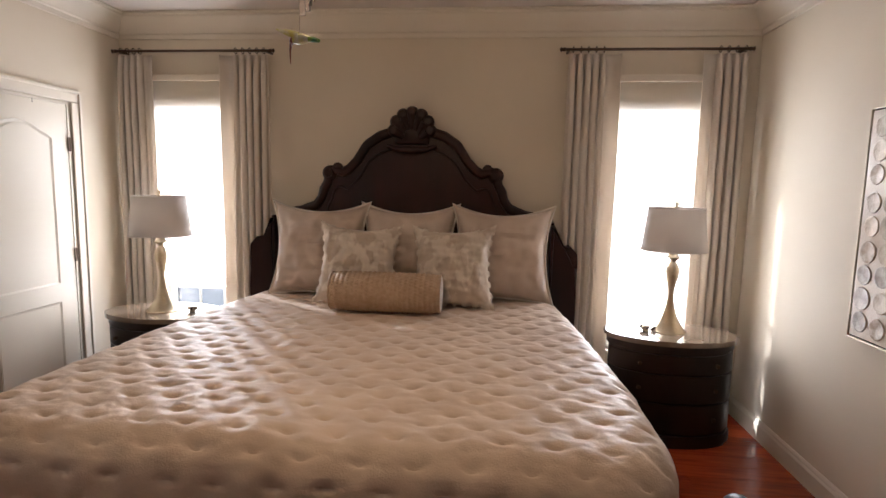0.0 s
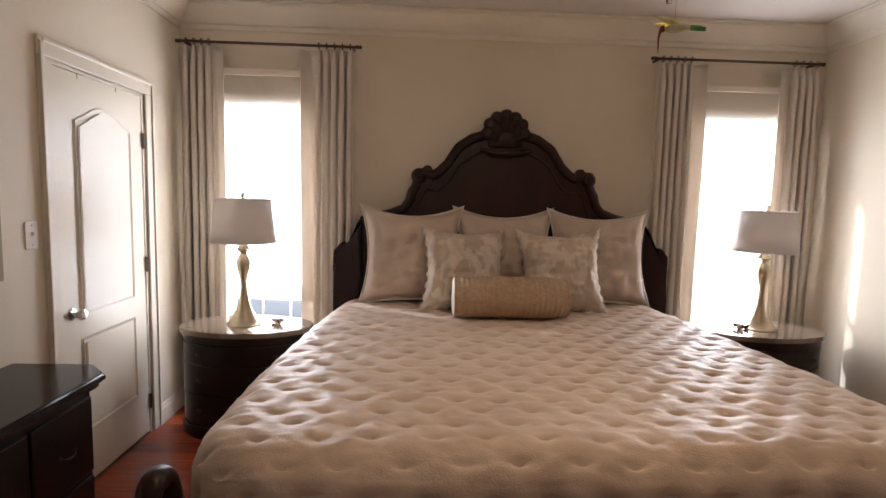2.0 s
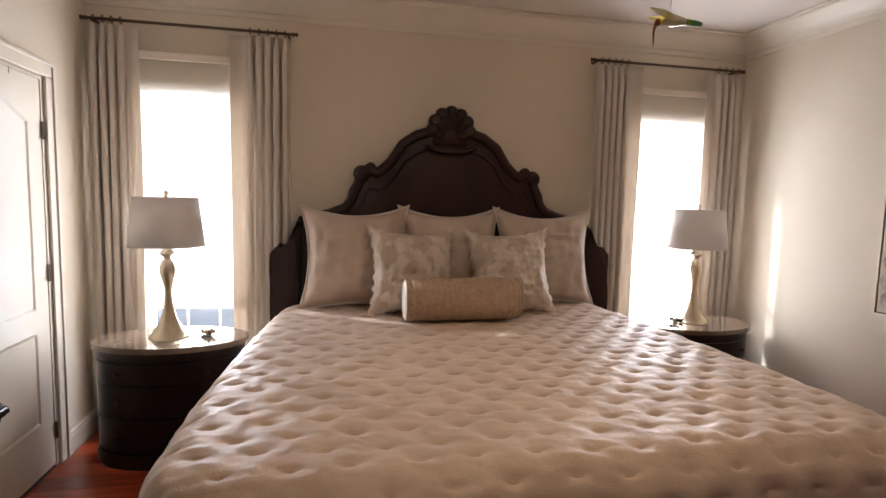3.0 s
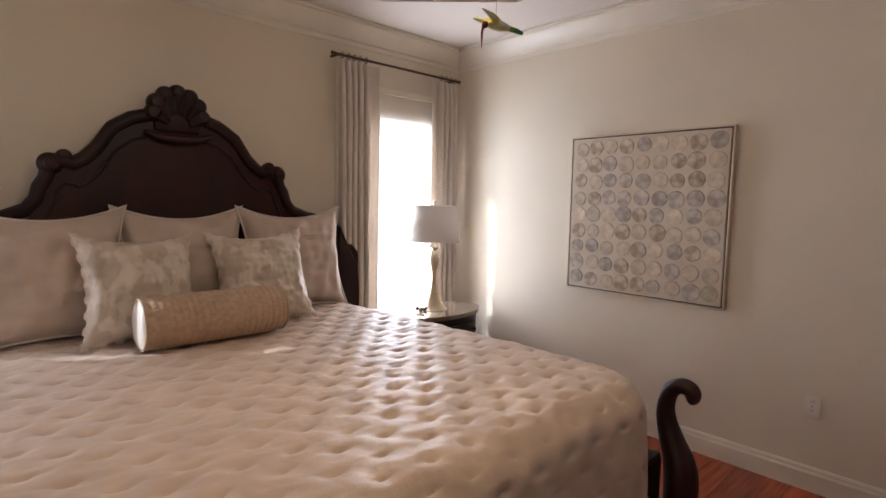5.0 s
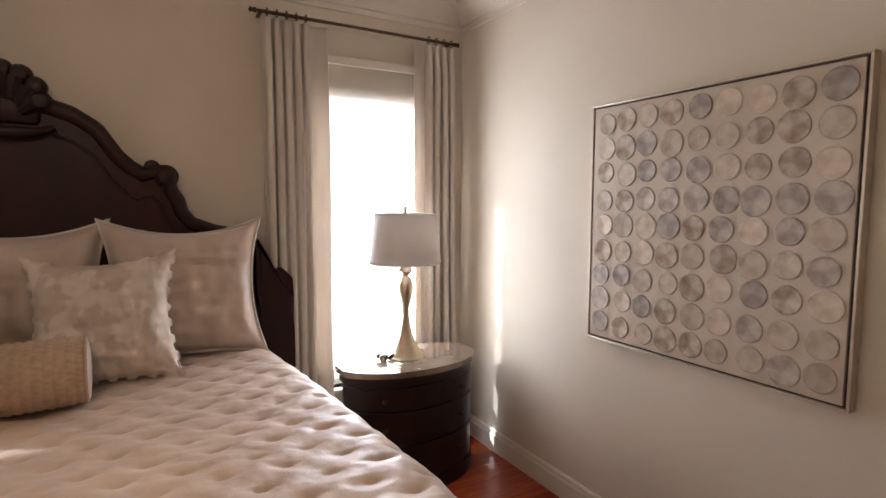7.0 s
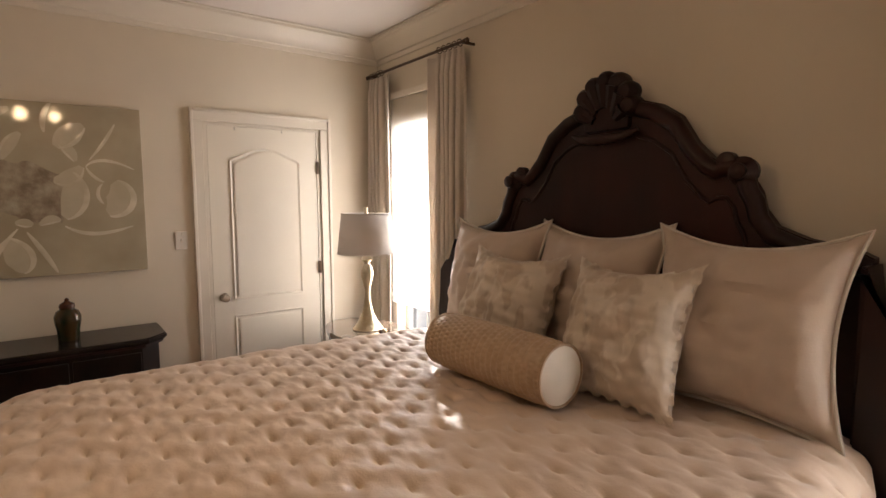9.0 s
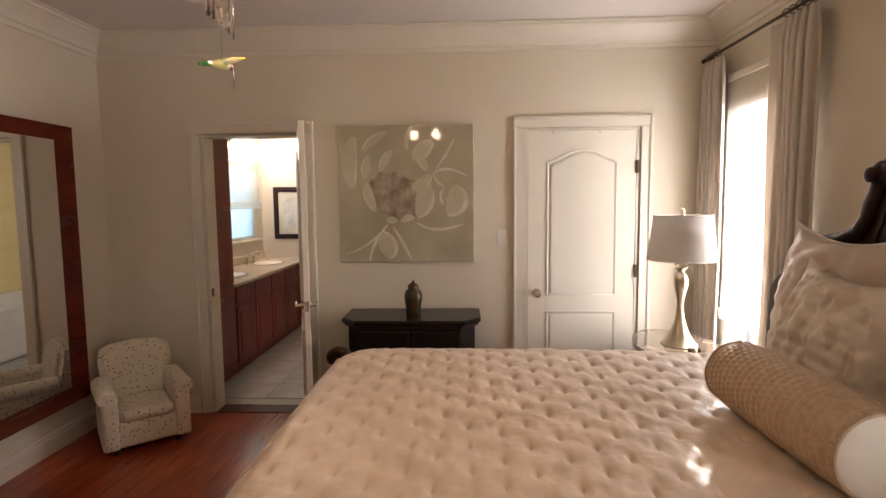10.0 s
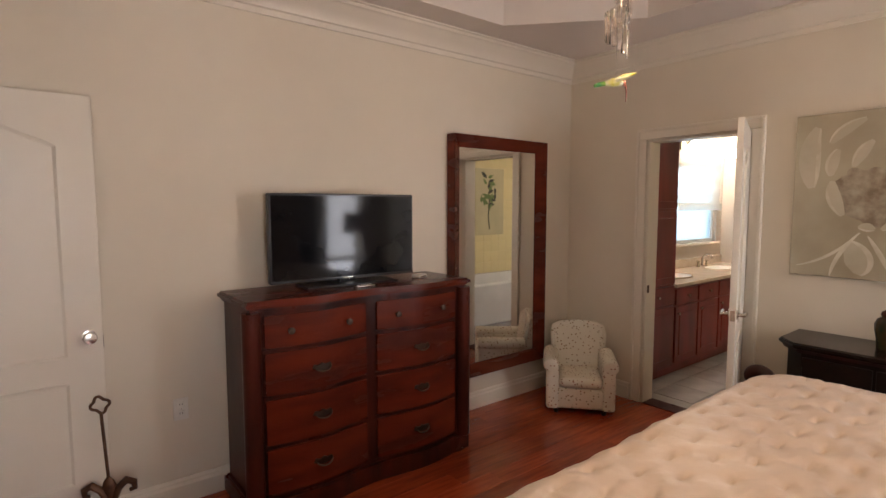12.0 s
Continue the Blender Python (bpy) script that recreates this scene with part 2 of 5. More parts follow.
WIN = [(-1.955, -1.285), (1.285, 1.955)]
WZ0, WZ1 = 0.42, 2.08
wall_with_holes("wall_north", (YN, YN + T), XW - T, XE + T, [(a, b, WZ0, WZ1) for a, b in WIN], "x")
BATH_DOOR = (-3.60, -2.87, 0.0, 2.04)
CLOSET = (-1.295, -0.505, 0.0, 2.05)
wall_with_holes("wall_west", (XW - T, XW), YS, YN, [BATH_DOOR, CLOSET], "y")
ENTRY = (-4.24, -3.42, 0.0, 2.04)
wall_with_holes("wall_east", (XE, XE + T), YS, YN, [ENTRY], "y")
wall_with_holes("wall_south", (YS - T, YS), XW - T, XE + T, [], "x")

# ceiling: a lower border round an eight-sided raised tray
tray = [(-1.05, -3.98), (1.1, -3.98), (1.7, -3.35), (1.7, -1.1), (1.1, -0.5), (-1.05, -0.5), (-1.66, -1.1), (-1.66, -3.3)]
bm = bmesh.new()
low = [bm.verts.new((x, y, ZC)) for x, y in tray]
high = [bm.verts.new((x, y, ZC + 0.27)) for x, y in tray]
rim = [bm.verts.new((x, y, ZC)) for x, y in ((XW, YS), (XE, YS), (XE, YN), (XW, YN))]
for i in range(8):
    bm.faces.new([low[i], low[(i + 1) % 8], high[(i + 1) % 8], high[i]])
bm.faces.new(high)
for q in ((rim[0], rim[1], low[1], low[0]), (rim[1], low[2], low[1]), (rim[1], rim[2], low[3], low[2]), (rim[2], low[4], low[3]), (rim[2], rim[3], low[5], low[4]),
          (rim[3], low[6], low[5]), (rim[3], rim[0], low[7], low[6]), (rim[0], low[0], low[7])):
    bm.faces.new(q)
box(bm, XW - T, XE + T, YS - T, YN + T, ZC + 0.29, ZC + 0.45)
structure("ceiling", bm, M_CEIL)

CROWN = [(0, -0.16), (0.012, -0.16), (0.016, -0.13), (0.03, -0.125), (0.034, -0.11), (0.07, -0.075), (0.1, -0.035), (0.118, -0.028), (0.122, -0.012),
         (0.14, -0.01), (0.14, -0.002), (0, -0.002)]
for nm, p, q, way in (("trim_crown_north", (XW, YN, ZC), (XE, YN, ZC), (0, -1, 0)), ("trim_crown_south", (XW, YS, ZC), (XE, YS, ZC), (0, 1, 0)),
                      ("trim_crown_west", (XW, YS, ZC), (XW, YN, ZC), (1, 0, 0)), ("trim_crown_east", (XE, YS, ZC), (XE, YN, ZC), (-1, 0, 0))):
    structure(nm, strip(CROWN, p, q, None, 1, 1, way), M_TRIM, True)
BASE = [(0, 0), (0.018, 0), (0.018, 0.095), (0.012, 0.108), (0.012, 0.118), (0.006, 0.13), (0, 0.13)]
for nm, p, q, way, m0, m1 in (("baseboard_north", (XW, YN, 0), (XE, YN, 0), (0, -1, 0), 1, 1), ("baseboard_south", (XW, YS, 0), (XE, YS, 0), (0, 1, 0), 1, 1),
                              ("baseboard_east", (XE, -3.32, 0), (XE, YN, 0), (-1, 0, 0), 0, 1), ("baseboard_west", (XW, -2.77, 0), (XW, -1.39, 0), (1, 0, 0), 0, 0),
                              ("baseboard_west_corner", (XW, -0.41, 0), (XW, YN, 0), (1, 0, 0), 0, 1),
                              ("baseboard_west_end", (XW, YS, 0), (XW, -3.7, 0), (1, 0, 0), 1, 0)):
    structure(nm, strip(BASE, p, q, None, m0, m1, way), M_TRIM)

structure("floor", boxm(XW - T, XE + T, YS - T, YN + T, -0.12, -0.004), M_GAP)
# unseen overhang, added to keep the sun off the tops of the windows
structure("unseen_eave", boxm(-3.2, 3.2, YN + T + 0.002, 0.62, 2.6, 2.75), M_OUTFRAME)
# yard outside
structure("ground", boxm(-400, 400, -400, 400, -0.62, -0.5), material("pale_paving", (0.42, 0.43, 0.43), 0.9, second=(0.34, 0.35, 0.34), scale=3, bump=0.2, bump_scale=20))


# ---- windows, shades, curtains ----
def window(name, a, b):
    e = tagged(thing(name, pose((a + b) / 2, T, WZ0), "white painted sash window behind a lowered shade", "window"), kind="structure")
    h, w = WZ1 - WZ0, (b - a) / 2
    bm = bmesh.new()
    for x0, x1, z0, z1 in ((-w, -w + 0.05, 0, h), (w - 0.05, w, 0, h), (-w + 0.05, w - 0.05, 0, 0.05), (-w + 0.05, w - 0.05, h - 0.05, h)):
        box(bm, x0, x1, -0.07, -0.005, z0, z1, 0.004)
    part("window_frame", bm, M_OUTFRAME, e)
    bm = bmesh.new()
    for z in (0.05, h / 2 - 0.02):
        box(bm, -w + 0.05, w - 0.05, -0.05, -0.02, z, z + 0.045, 0.003)
    for z in (0.3, 0.55, 1.0, 1.25):
        box(bm, -w + 0.05, w - 0.05, -0.042, -0.026, z, z + 0.018)
    for x in (-0.1, 0.1):
        box(bm, x - 0.009, x + 0.009, -0.041, -0.027, 0.09, h - 0.05)
    part("sash", bm, M_OUTFRAME, e)
    for z0, z1 in ((0.09, h / 2 - 0.02), (h / 2 + 0.025, h - 0.05)):
        g = part("pane", boxm(-w + 0.05, w - 0.05, -0.037, -0.033, z0, z1), M_GLASS, e)
        g.visible_shadow = False
    part("window_sill", boxm(-w - 0.04, w + 0.04, -T - 0.035, -0.07, -0.025, 0.0, 0.005), M_TRIM, e)
    # flat casing on the room side
    bm = bmesh.new()
    box(bm, -w - 0.07, -w, -T - 0.016, -T, -0.02, h + 0.0, 0.003)
    box(bm, w, w + 0.07, -T - 0.016, -T, -0.02, h + 0.0, 0.003)
    box(bm, -w - 0.07, w + 0.07, -T - 0.018, -T, h, h + 0.08, 0.003)
    part("casing", bm, M_TRIM, e)
    return e


for i, (a, b) in enumerate(WIN):
    window("window_%d" % (i + 1), a, b)


def window_shade(x0, x1, z0):
    """A shade hung on the wall above the opening, in front of the casing."""
    top = 2.325
    e = thing("window_shade", pose((x0 + x1) / 2, -0.04, top), "pale fabric roman shade glowing with daylight, nearly fully lowered", "window shade", "window shades")
    w = (x1 - x0) / 2
    part("headrail", boxm(-w, w, -0.012, 0.04, -0.045, -0.001, 0.003), M_TRIM, e)
    h = top - z0
    part("cloth", grid_sheet(6, 60, lambda u, v: (-w + 2 * w * u, 0.003 * math.sin(v * 26), -0.045 - (h - 0.045) * v)), M_SHADE_CLOTH, e)
    bm = bmesh.new()
    for k in range(3):
        box(bm, -w, w, -0.012 - 0.004 * k, -0.004 - 0.004 * k, -h - 0.002 + 0.012 * k, -h + 0.05 + 0.012 * k, 0.003)
    part("folded_hem", bm, M_SHADE_CLOTH, e)
    return e


window_shade(-1.975, -1.265, 0.77)
window_shade(1.265, 1.975, 0.5)


def curtain(x0, x1, folds, seed, lead):
    """A pleated panel from the rod to the floor: deep narrow folds, and a flatter leading edge on the side lead (-1 or 1)."""
    rnd = random.Random(seed)
    e = thing("curtain", pose((x0 + x1) / 2, -0.1, 0), "cream linen curtain panel with pinch pleats, hanging to the floor", "curtain", "curtains")
    w = (x1 - x0) / 2
    flat = 0.27
    depth = [rnd.uniform(0.75, 1.15) for _ in range(folds + 1)]
    drift = [rnd.uniform(-0.012, 0.012) for _ in range(folds + 1)]

    def shape(u, v):
        top = max(0.0, 1 - v / 0.05)
        if u > 1 - flat:
            q = (u - 1 + flat) / flat
            y = 0.022 - 0.030 * q + 0.012 * math.sin(math.pi * q) * (1 + 0.6 * math.sin(5 * v + seed)) + 0.012 * v * math.sin(2.2 * math.pi * q)
            x = w * (1 - 2 * flat) + 2 * w * flat * q * (1 - 0.10 * math.sin(math.pi * min(1, v * 1.1)) * (seed % 2)) + 0.01 * v * math.sin(7 * v)
        else:
            p = u / (1 - flat) * folds
            k = min(folds - 1, int(p))
            c = p - k
            wave = math.cos(2 * math.pi * c)
            wave = math.copysign(abs(wave) ** 0.6, wave)
            y = 0.036 * depth[k] * wave * (1 - 0.55 * top) * (0.8 + 0.35 * v)
            x = -w + 2 * w * (1 - flat) * (k + c + 0.16 * math.sin(4 * math.pi * c) * (1 - top)) / folds + drift[k] * v * math.sin(math.pi * c)
            if k == folds - 1 and c > 0.5:
                f = (c - 0.5) * 2
                y = y * (1 - f) + 0.022 * f
        x *= 1 + 0.05 * v
        return (lead * x, y + 0.003 * math.sin(11 * v + 9 * u), 2.447 - 2.432 * v)

    ob = part("cloth", grid_sheet(folds * 22 + 30, 36, shape), M_CURTAIN, e)
    so = ob.modifiers.new("thick", "SOLIDIFY")
    so.thickness = 0.003
    for k in range(folds):
        x = lead * (-w + 2 * w * (1 - flat) * (k + 0.5) / folds)
        part("ring", tube([(x + 0.001, 0.02 * math.cos(a), 2.474 + 0.02 * math.sin(a)) for a in np.linspace(0, 2 * math.pi, 14)[:-1]], 0.0028, 6, None, True), M_BRONZE, e)
    return e


for n, (a, b, f, lead) in enumerate(((-2.17, -1.905, 4, 1), (-1.405, -1.05, 5, -1), (1.03, 1.37, 5, 1), (1.885, 2.17, 4, -1))):
    curtain(a, b, f, n, lead)


def curtain_rod(x0, x1):
    e = thing("curtain_rod", pose((x0 + x1) / 2, -0.1, 2.475), "thin dark bronze curtain rod with small end caps above a window", "curtain rod", "curtain rods")
    w = (x1 - x0) / 2
    part("rod", tube([(-w, 0, 0), (w, 0, 0)], 0.009), M_BRONZE, e)
    for s in (-1, 1):
        part("finial", lathe([(0, 0), (0.013, 0.002), (0.013, 0.012), (0.008, 0.018), (0.015, 0.03), (0, 0.04)], 12), M_BRONZE, e, at=pose(s * w, 0, 0, 0, s * 90))
        part("bracket", boxm(s * w * 0.96 - 0.008, s * w * 0.96 + 0.008, -0.006, 0.099, -0.008, 0.008, 0.002), M_BRONZE, e)
    return e


curtain_rod(-2.18, -1.035)
curtain_rod(1.005, 2.165)


# ---- doors ----
def arch_panel(w, h, z, rise, inset):
    """Outline of a raised door panel with a curved top."""
    pts = [(-w / 2 + inset, z + inset), (w / 2 - inset, z + inset)]
    top = z + h - inset
    for k in range(13):
        u = k / 12
        s = math.sin(math.pi * u) ** 1.6
        pts.append((w / 2 - inset - (w - 2 * inset) * u, top - rise + rise * s))
    return pts


def door_leaf(parent, w, h, mat):
    """A two-panel moulded leaf, arched upper panel, centred on x, faces along y."""
    d = 0.0175
    part("leaf", boxm(-w / 2, w / 2, -d, d, 0.012, h, 0.003), mat, parent)
    pw = w - 0.26
    for side in (-1, 1):
        for z, hh, rise in ((0.28, 0.48, 0.0), (0.87, h - 1.0, 0.09)):
            # a raised bead round a bevelled field
            for inset, y0, y1 in ((0.0, d - 0.001, d + 0.008), (0.028, d + 0.0075, d + 0.0095)):
                o = arch_panel(pw, hh, z, rise, inset)
                bm = prism(o, -y1 if side < 0 else y0, -y0 if side < 0 else y1)
                f = max(bm.faces, key=lambda q: q.calc_center_median().y * side)
                bmesh.ops.bevel(bm, geom=list(f.edges), offset=0.006, segments=2, affect="EDGES")
                if inset == 0.0:
                    r = bmesh.ops.inset_region(bm, faces=[max(bm.faces, key=lambda q: q.calc_center_median().y * side)], thickness=0.016, depth=-0.007)
                part("panel", bm, mat, parent)


def casing(name, lo, hi, top, x, way, both=0.085):
    """A moulded door surround on a wall of constant x."""
    bm = bmesh.new()
    s = way
    for a, b, z0, z1 in ((lo - both, lo - 0.006, 0.0, top + 0.004), (hi + 0.006, hi + both, 0.0, top + 0.004), (lo - both, hi + both, top + 0.006, top + both)):
        box(bm, *sorted((x, x + s * 0.016)), a, b, z0, z1, 0.004)
        if b - a < 0.2:
            c = a if a < lo else b - 0.022
            box(bm, *sorted((x + s * 0.016, x + s * 0.026)), c, c + 0.022, 0, z1 + 0.06, 0.005)
        else:
            box(bm, *sorted((x + s * 0.016, x + s * 0.026)), a + 0.023, b - 0.023, z1 - 0.022, z1, 0.005)
    return structure(name, bm, M_TRIM)


def jamb(name, lo, hi, top, x0, x1):
    bm = bmesh.new()
    box(bm, x0, x1, lo - 0.004, lo + 0.018, 0, top + 0.004)
    box(bm, x0, x1, hi - 0.018, hi + 0.004, 0, top + 0.004)
    box(bm, x0, x1, lo + 0.018, hi - 0.018, top - 0.014, top + 0.004)
    return structure(name, bm, M_TRIM)


def knob(parent, at, mat):
    k = part("door_knob", lathe([(0.03, 0), (0.03, 0.006), (0.012, 0.01), (0.011, 0.03), (0.024, 0.038), (0.028, 0.05), (0.024, 0.062), (0.0, 0.067)], 20), mat, parent, at=at)
    return k


def hinge(parent, x, y, z):
    bm = tube([(x, y, z - 0.045), (x, y, z + 0.045)], 0.007, 8)
    box(bm, x - 0.012, x + 0.012, y - 0.003, y + 0.003, z - 0.044, z + 0.044)
    part("hinge", bm, M_BRONZE, parent)


# closet door: leaf faces the room along +x (local -y turned)
door_c = tagged(thing("door_1", pose(XW - 0.022, -0.9, 0, 0, 0, 90), "closed cream two-panel door with an arched upper panel", "door"), kind="structure")
door_leaf(door_c, 0.75, 2.035, M_DOOR)
knob(door_c, pose(-0.31, -0.017, 0.895, 90), M_NICKEL)
for z in (0.2, 1.05, 1.78):
    hinge(door_c, 0.378, -0.026, z)
for x in (-0.2, 0.12):
    hook = tube([(x, 0.0, 2.037), (x, -0.0195, 2.037), (x, -0.0195, 2.01)], 0.0016, 6)
    part("over_door_hook", hook, M_BRONZE, door_c)
casing("trim_closet", CLOSET[0], CLOSET[1], 2.05, XW, 1)
jamb("trim_closet_jamb", CLOSET[0], CLOSET[1], 2.05, XW - T, XW)
bm = bmesh.new()
box(bm, -3.0, -2.96, -1.45, -0.35, 0, 2.5)
box(bm, -2.96, XW - T, -1.45, -1.41, 0, 2.5)
box(bm, -2.96, XW - T, -0.39, -0.35, 0, 2.5)
box(bm, -3.0, XW - T, -1.45, -0.35, 2.5, 2.54)
structure("wall_closet", bm, M_WALL)

# bathroom door, open into the bedroom
hx, hy = XW + 0.01, BATH_DOOR[1] - 0.02
way = math.degrees(math.atan2(0.195, 0.58))
door_b = tagged(thing("door_2", Matrix.Translation((hx, hy, 0)) @ pose(0, 0, 0, 0, 0, way) @ Matrix.Translation((0.345, 0, 0)),
                      "open cream two-panel door with lever handles, leading to the bathroom", "door"), kind="structure")
door_leaf(door_b, 0.69, 2.03, M_DOOR)
for s in (-1, 1):
    bm = lathe([(0.028, 0), (0.028, 0.006), (0.011, 0.01), (0.011, 0.045), (0, 0.046)], 16)
    tube([(0, 0, 0.042), (-0.05, 0.0, 0.046), (-0.1, 0.004, 0.042)], [0.009, 0.008, 0.007], 8, bm)
    part("lever_handle", bm, M_NICKEL, door_b, at=pose(0.29, s * 0.0175, 0.93, 90 if s < 0 else -90))
part("latch_plate", boxm(0.3445, 0.3465, -0.012, 0.012, 0.9, 0.96), M_NICKEL, door_b)
casing("trim_bath", BATH_DOOR[0], BATH_DOOR[1], 2.04, XW, 1)
jamb("trim_bath_jamb", BATH_DOOR[0], BATH_DOOR[1], 2.04, XW - T, XW)
part("strike_plate", boxm(XW - 0.045, XW - 0.015, BATH_DOOR[0] + 0.018, BATH_DOOR[0] + 0.02, 0.87, 0.93), M_BRONZE, bpy.data.objects["trim_bath_jamb"])

# entry door, folded back along the south wall
door_e = tagged(thing("door_3", pose(1.66, YS + 0.075, 0, 0, 0, 0), "cream two-panel door standing open flat against the wall", "door"), kind="structure")
door_leaf(door_e, 0.81, 2.03, M_DOOR)
knob(door_e, pose(-0.352, 0.0175, 0.96, -90), M_NICKEL)
part("latch_plate", boxm(-0.407, -0.4045, -0.012, 0.012, 0.9, 0.96), M_BRONZE, door_e)
casing("trim_entry", ENTRY[0], ENTRY[1], 2.04, XE, -1)
jamb("trim_entry_jamb", ENTRY[0], ENTRY[1], 2.04, XE, XE + T)
bm = bmesh.new()
box(bm, XE + T, 3.6, -4.6, -4.5, 0, 2.5)
box(bm, XE + T, 3.6, -3.2, -3.1, 0, 2.5)
box(bm, 3.6, 3.7, -4.6, -3.1, 0, 2.5)
box(bm, XE + T, 3.7, -4.6, -3.1, 2.5, 2.6)
box(bm, XE + T, 3.7, -4.6, -3.1, -0.1, 0)
structure("wall_hall", bm, M_WALL)


# ---- bed ----
bed = thing("bed", pose(-0.015, 0, 0), "dark carved mahogany bed with arched headboard and scrolled foot posts", "bed")
ZM = 0.80
HALF = [(0, 1.96), (0.16, 1.955), (0.24, 1.93), (0.33, 1.87), (0.4, 1.76), (0.46, 1.70), (0.5, 1.675), (0.53, 1.69), (0.57, 1.69), (0.6, 1.655), (0.615, 1.6),
        (0.64, 1.56), (0.655, 1.5), (0.7, 1.44), (0.8, 1.40), (0.93, 1.375), (0.98, 1.35)]
outline = [(0.98, 0.3)] + HALF[::-1] + [(-x, z) for x, z in HALF[1:]] + [(-0.98, 0.3)]
part("headboard", prism(outline, -0.10, -0.05), M_DARKRED, bed)
# thick moulded border along the arch
for s in (-1, 1):
    rim = [(s * (x - 0.01), -0.1, z - 0.036) for x, z in HALF if x >= 0.1]
    part("arch_moulding", tube(rim, 0.034, 10), M_DARK, bed)
    rim2 = [(s * x * 0.93, -0.1, z - 0.15) for x, z in HALF if 0.1 <= x < 0.7]
    part("inner_bead", tube(rim2, 0.009, 8), M_DARK, bed)
    bm = lathe([(0, -0.035), (0.05, -0.03), (0.055, 0.0), (0.03, 0.03), (0, 0.035)], 18)
    lathe([(0.03, 0.02), (0.03, 0.045), (0.012, 0.055), (0, 0.055)], 14, bm)
    part("scroll", bm, M_DARK, bed, at=pose(s * 0.585, -0.11, 1.635, 90))
    bm = lathe([(0, -0.03), (0.035, -0.026), (0.035, 0.01), (0, 0.02)], 14)
    part("scroll", bm, M_DARK, bed, at=pose(s * 0.528, -0.11, 1.675, 90))
# shell crest
crest = part("shell_crest", boxm(-0.12, 0.12, -0.13, -0.06, 1.84, 1.99, 0.02), M_DARK, bed, "carved scallop shell crest")
for k in range(7):
    a = math.pi * k / 6
    cx, cz = 0.125 * math.cos(a), 1.935 + 0.12 * math.sin(a)
    bm = lathe([(0, 0.05), (0.028, 0.045), (0.043, 0.025), (0.047, 0.0), (0.043, -0.03), (0, -0.03)], 14, None, centre=(cx, cz, 0.11))
    tube([(cx * 0.45, 1.85 + 0.45 * (cz - 1.85), 0.13), (cx * 0.85, cz - 0.012, 0.14)], [0.02, 0.036], 8, bm)
    bmesh.ops.rotate(bm, verts=bm.verts[:], cent=(0, 0, 0), matrix=Matrix.Rotation(radians(90), 3, "X"))
    part("shell_rib", bm, M_DARK, crest)
part("crest_scroll", tube([(-0.17, -0.13, 1.83), (-0.1, -0.15, 1.805), (0, -0.155, 1.8), (0.1, -0.15, 1.805), (0.17, -0.13, 1.83)], [0.012, 0.02, 0.026, 0.02, 0.012], 12), M_DARK, bed)
for s in (-1, 1):
    prof = [(s * 1.0, 0.0), (s * 1.14, 0.0), (s * 1.15, 0.55), (s * 1.13, 0.85), (s * 1.155, 1.02), (s * 1.15, 1.12), (s * 1.10, 1.175), (s * 1.03, 1.17), (s * 1.0, 1.22), (s * 0.985, 1.33),
            (s * 0.97, 1.33), (s * 0.97, 0.2)]
    part("headboard_post", prism(prof, -0.2, -0.03, bevel=0.02), M_DARK, bed)
    part("side_rail", boxm(*sorted((s * 1.0, s * 1.045)), -2.36, -0.18, 0.22, 0.46, 0.01), M_DARK, bed)
    # scrolled foot post, an S in the side view
    path = [(0, -0.009), (0.02, 0.12), (0.05, 0.28), (0.04, 0.42), (-0.01, 0.53), (-0.045, 0.63), (-0.045, 0.71), (-0.02, 0.775), (0.03, 0.80), (0.07, 0.785), (0.08, 0.755), (0.06, 0.74)]
    girth = [0.06, 0.055, 0.072, 0.07, 0.05, 0.04, 0.035, 0.033, 0.034, 0.034, 0.03, 0.024]
    rod = [(0, -q[0] * 0.9, q[1] * 0.915, g) for q, g in zip(path, girth)]
    for _ in range(2):
        # corners cut twice, for an even sweep
        cut = [tuple(p[i] * (1 - f) + q[i] * f for i in range(4)) for p, q in zip(rod, rod[1:]) for f in (0.25, 0.75)]
        rod = [rod[0]] + cut + [rod[-1]]
    bmp = tube([p[:3] for p in rod], [p[3] for p in rod], 14)
    part("foot_post", bmp, M_DARK, bed, at=pose(s * 1.25, -2.395 - 0.015 * s, 0.01))
part("footboard", prism([(-1.17, 0.2), (1.17, 0.2), (1.17, 0.46), (0.6, 0.44), (-0.6, 0.44), (-1.17, 0.46)], -2.4, -2.35, bevel=0.01), M_DARK, bed)
part("mattress", boxm(-1.0, 1.0, -2.33, -0.11, 0.42, ZM - 0.025, 0.06, 4), material("mattress_ticking", (0.7, 0.66, 0.6), 0.9), bed)


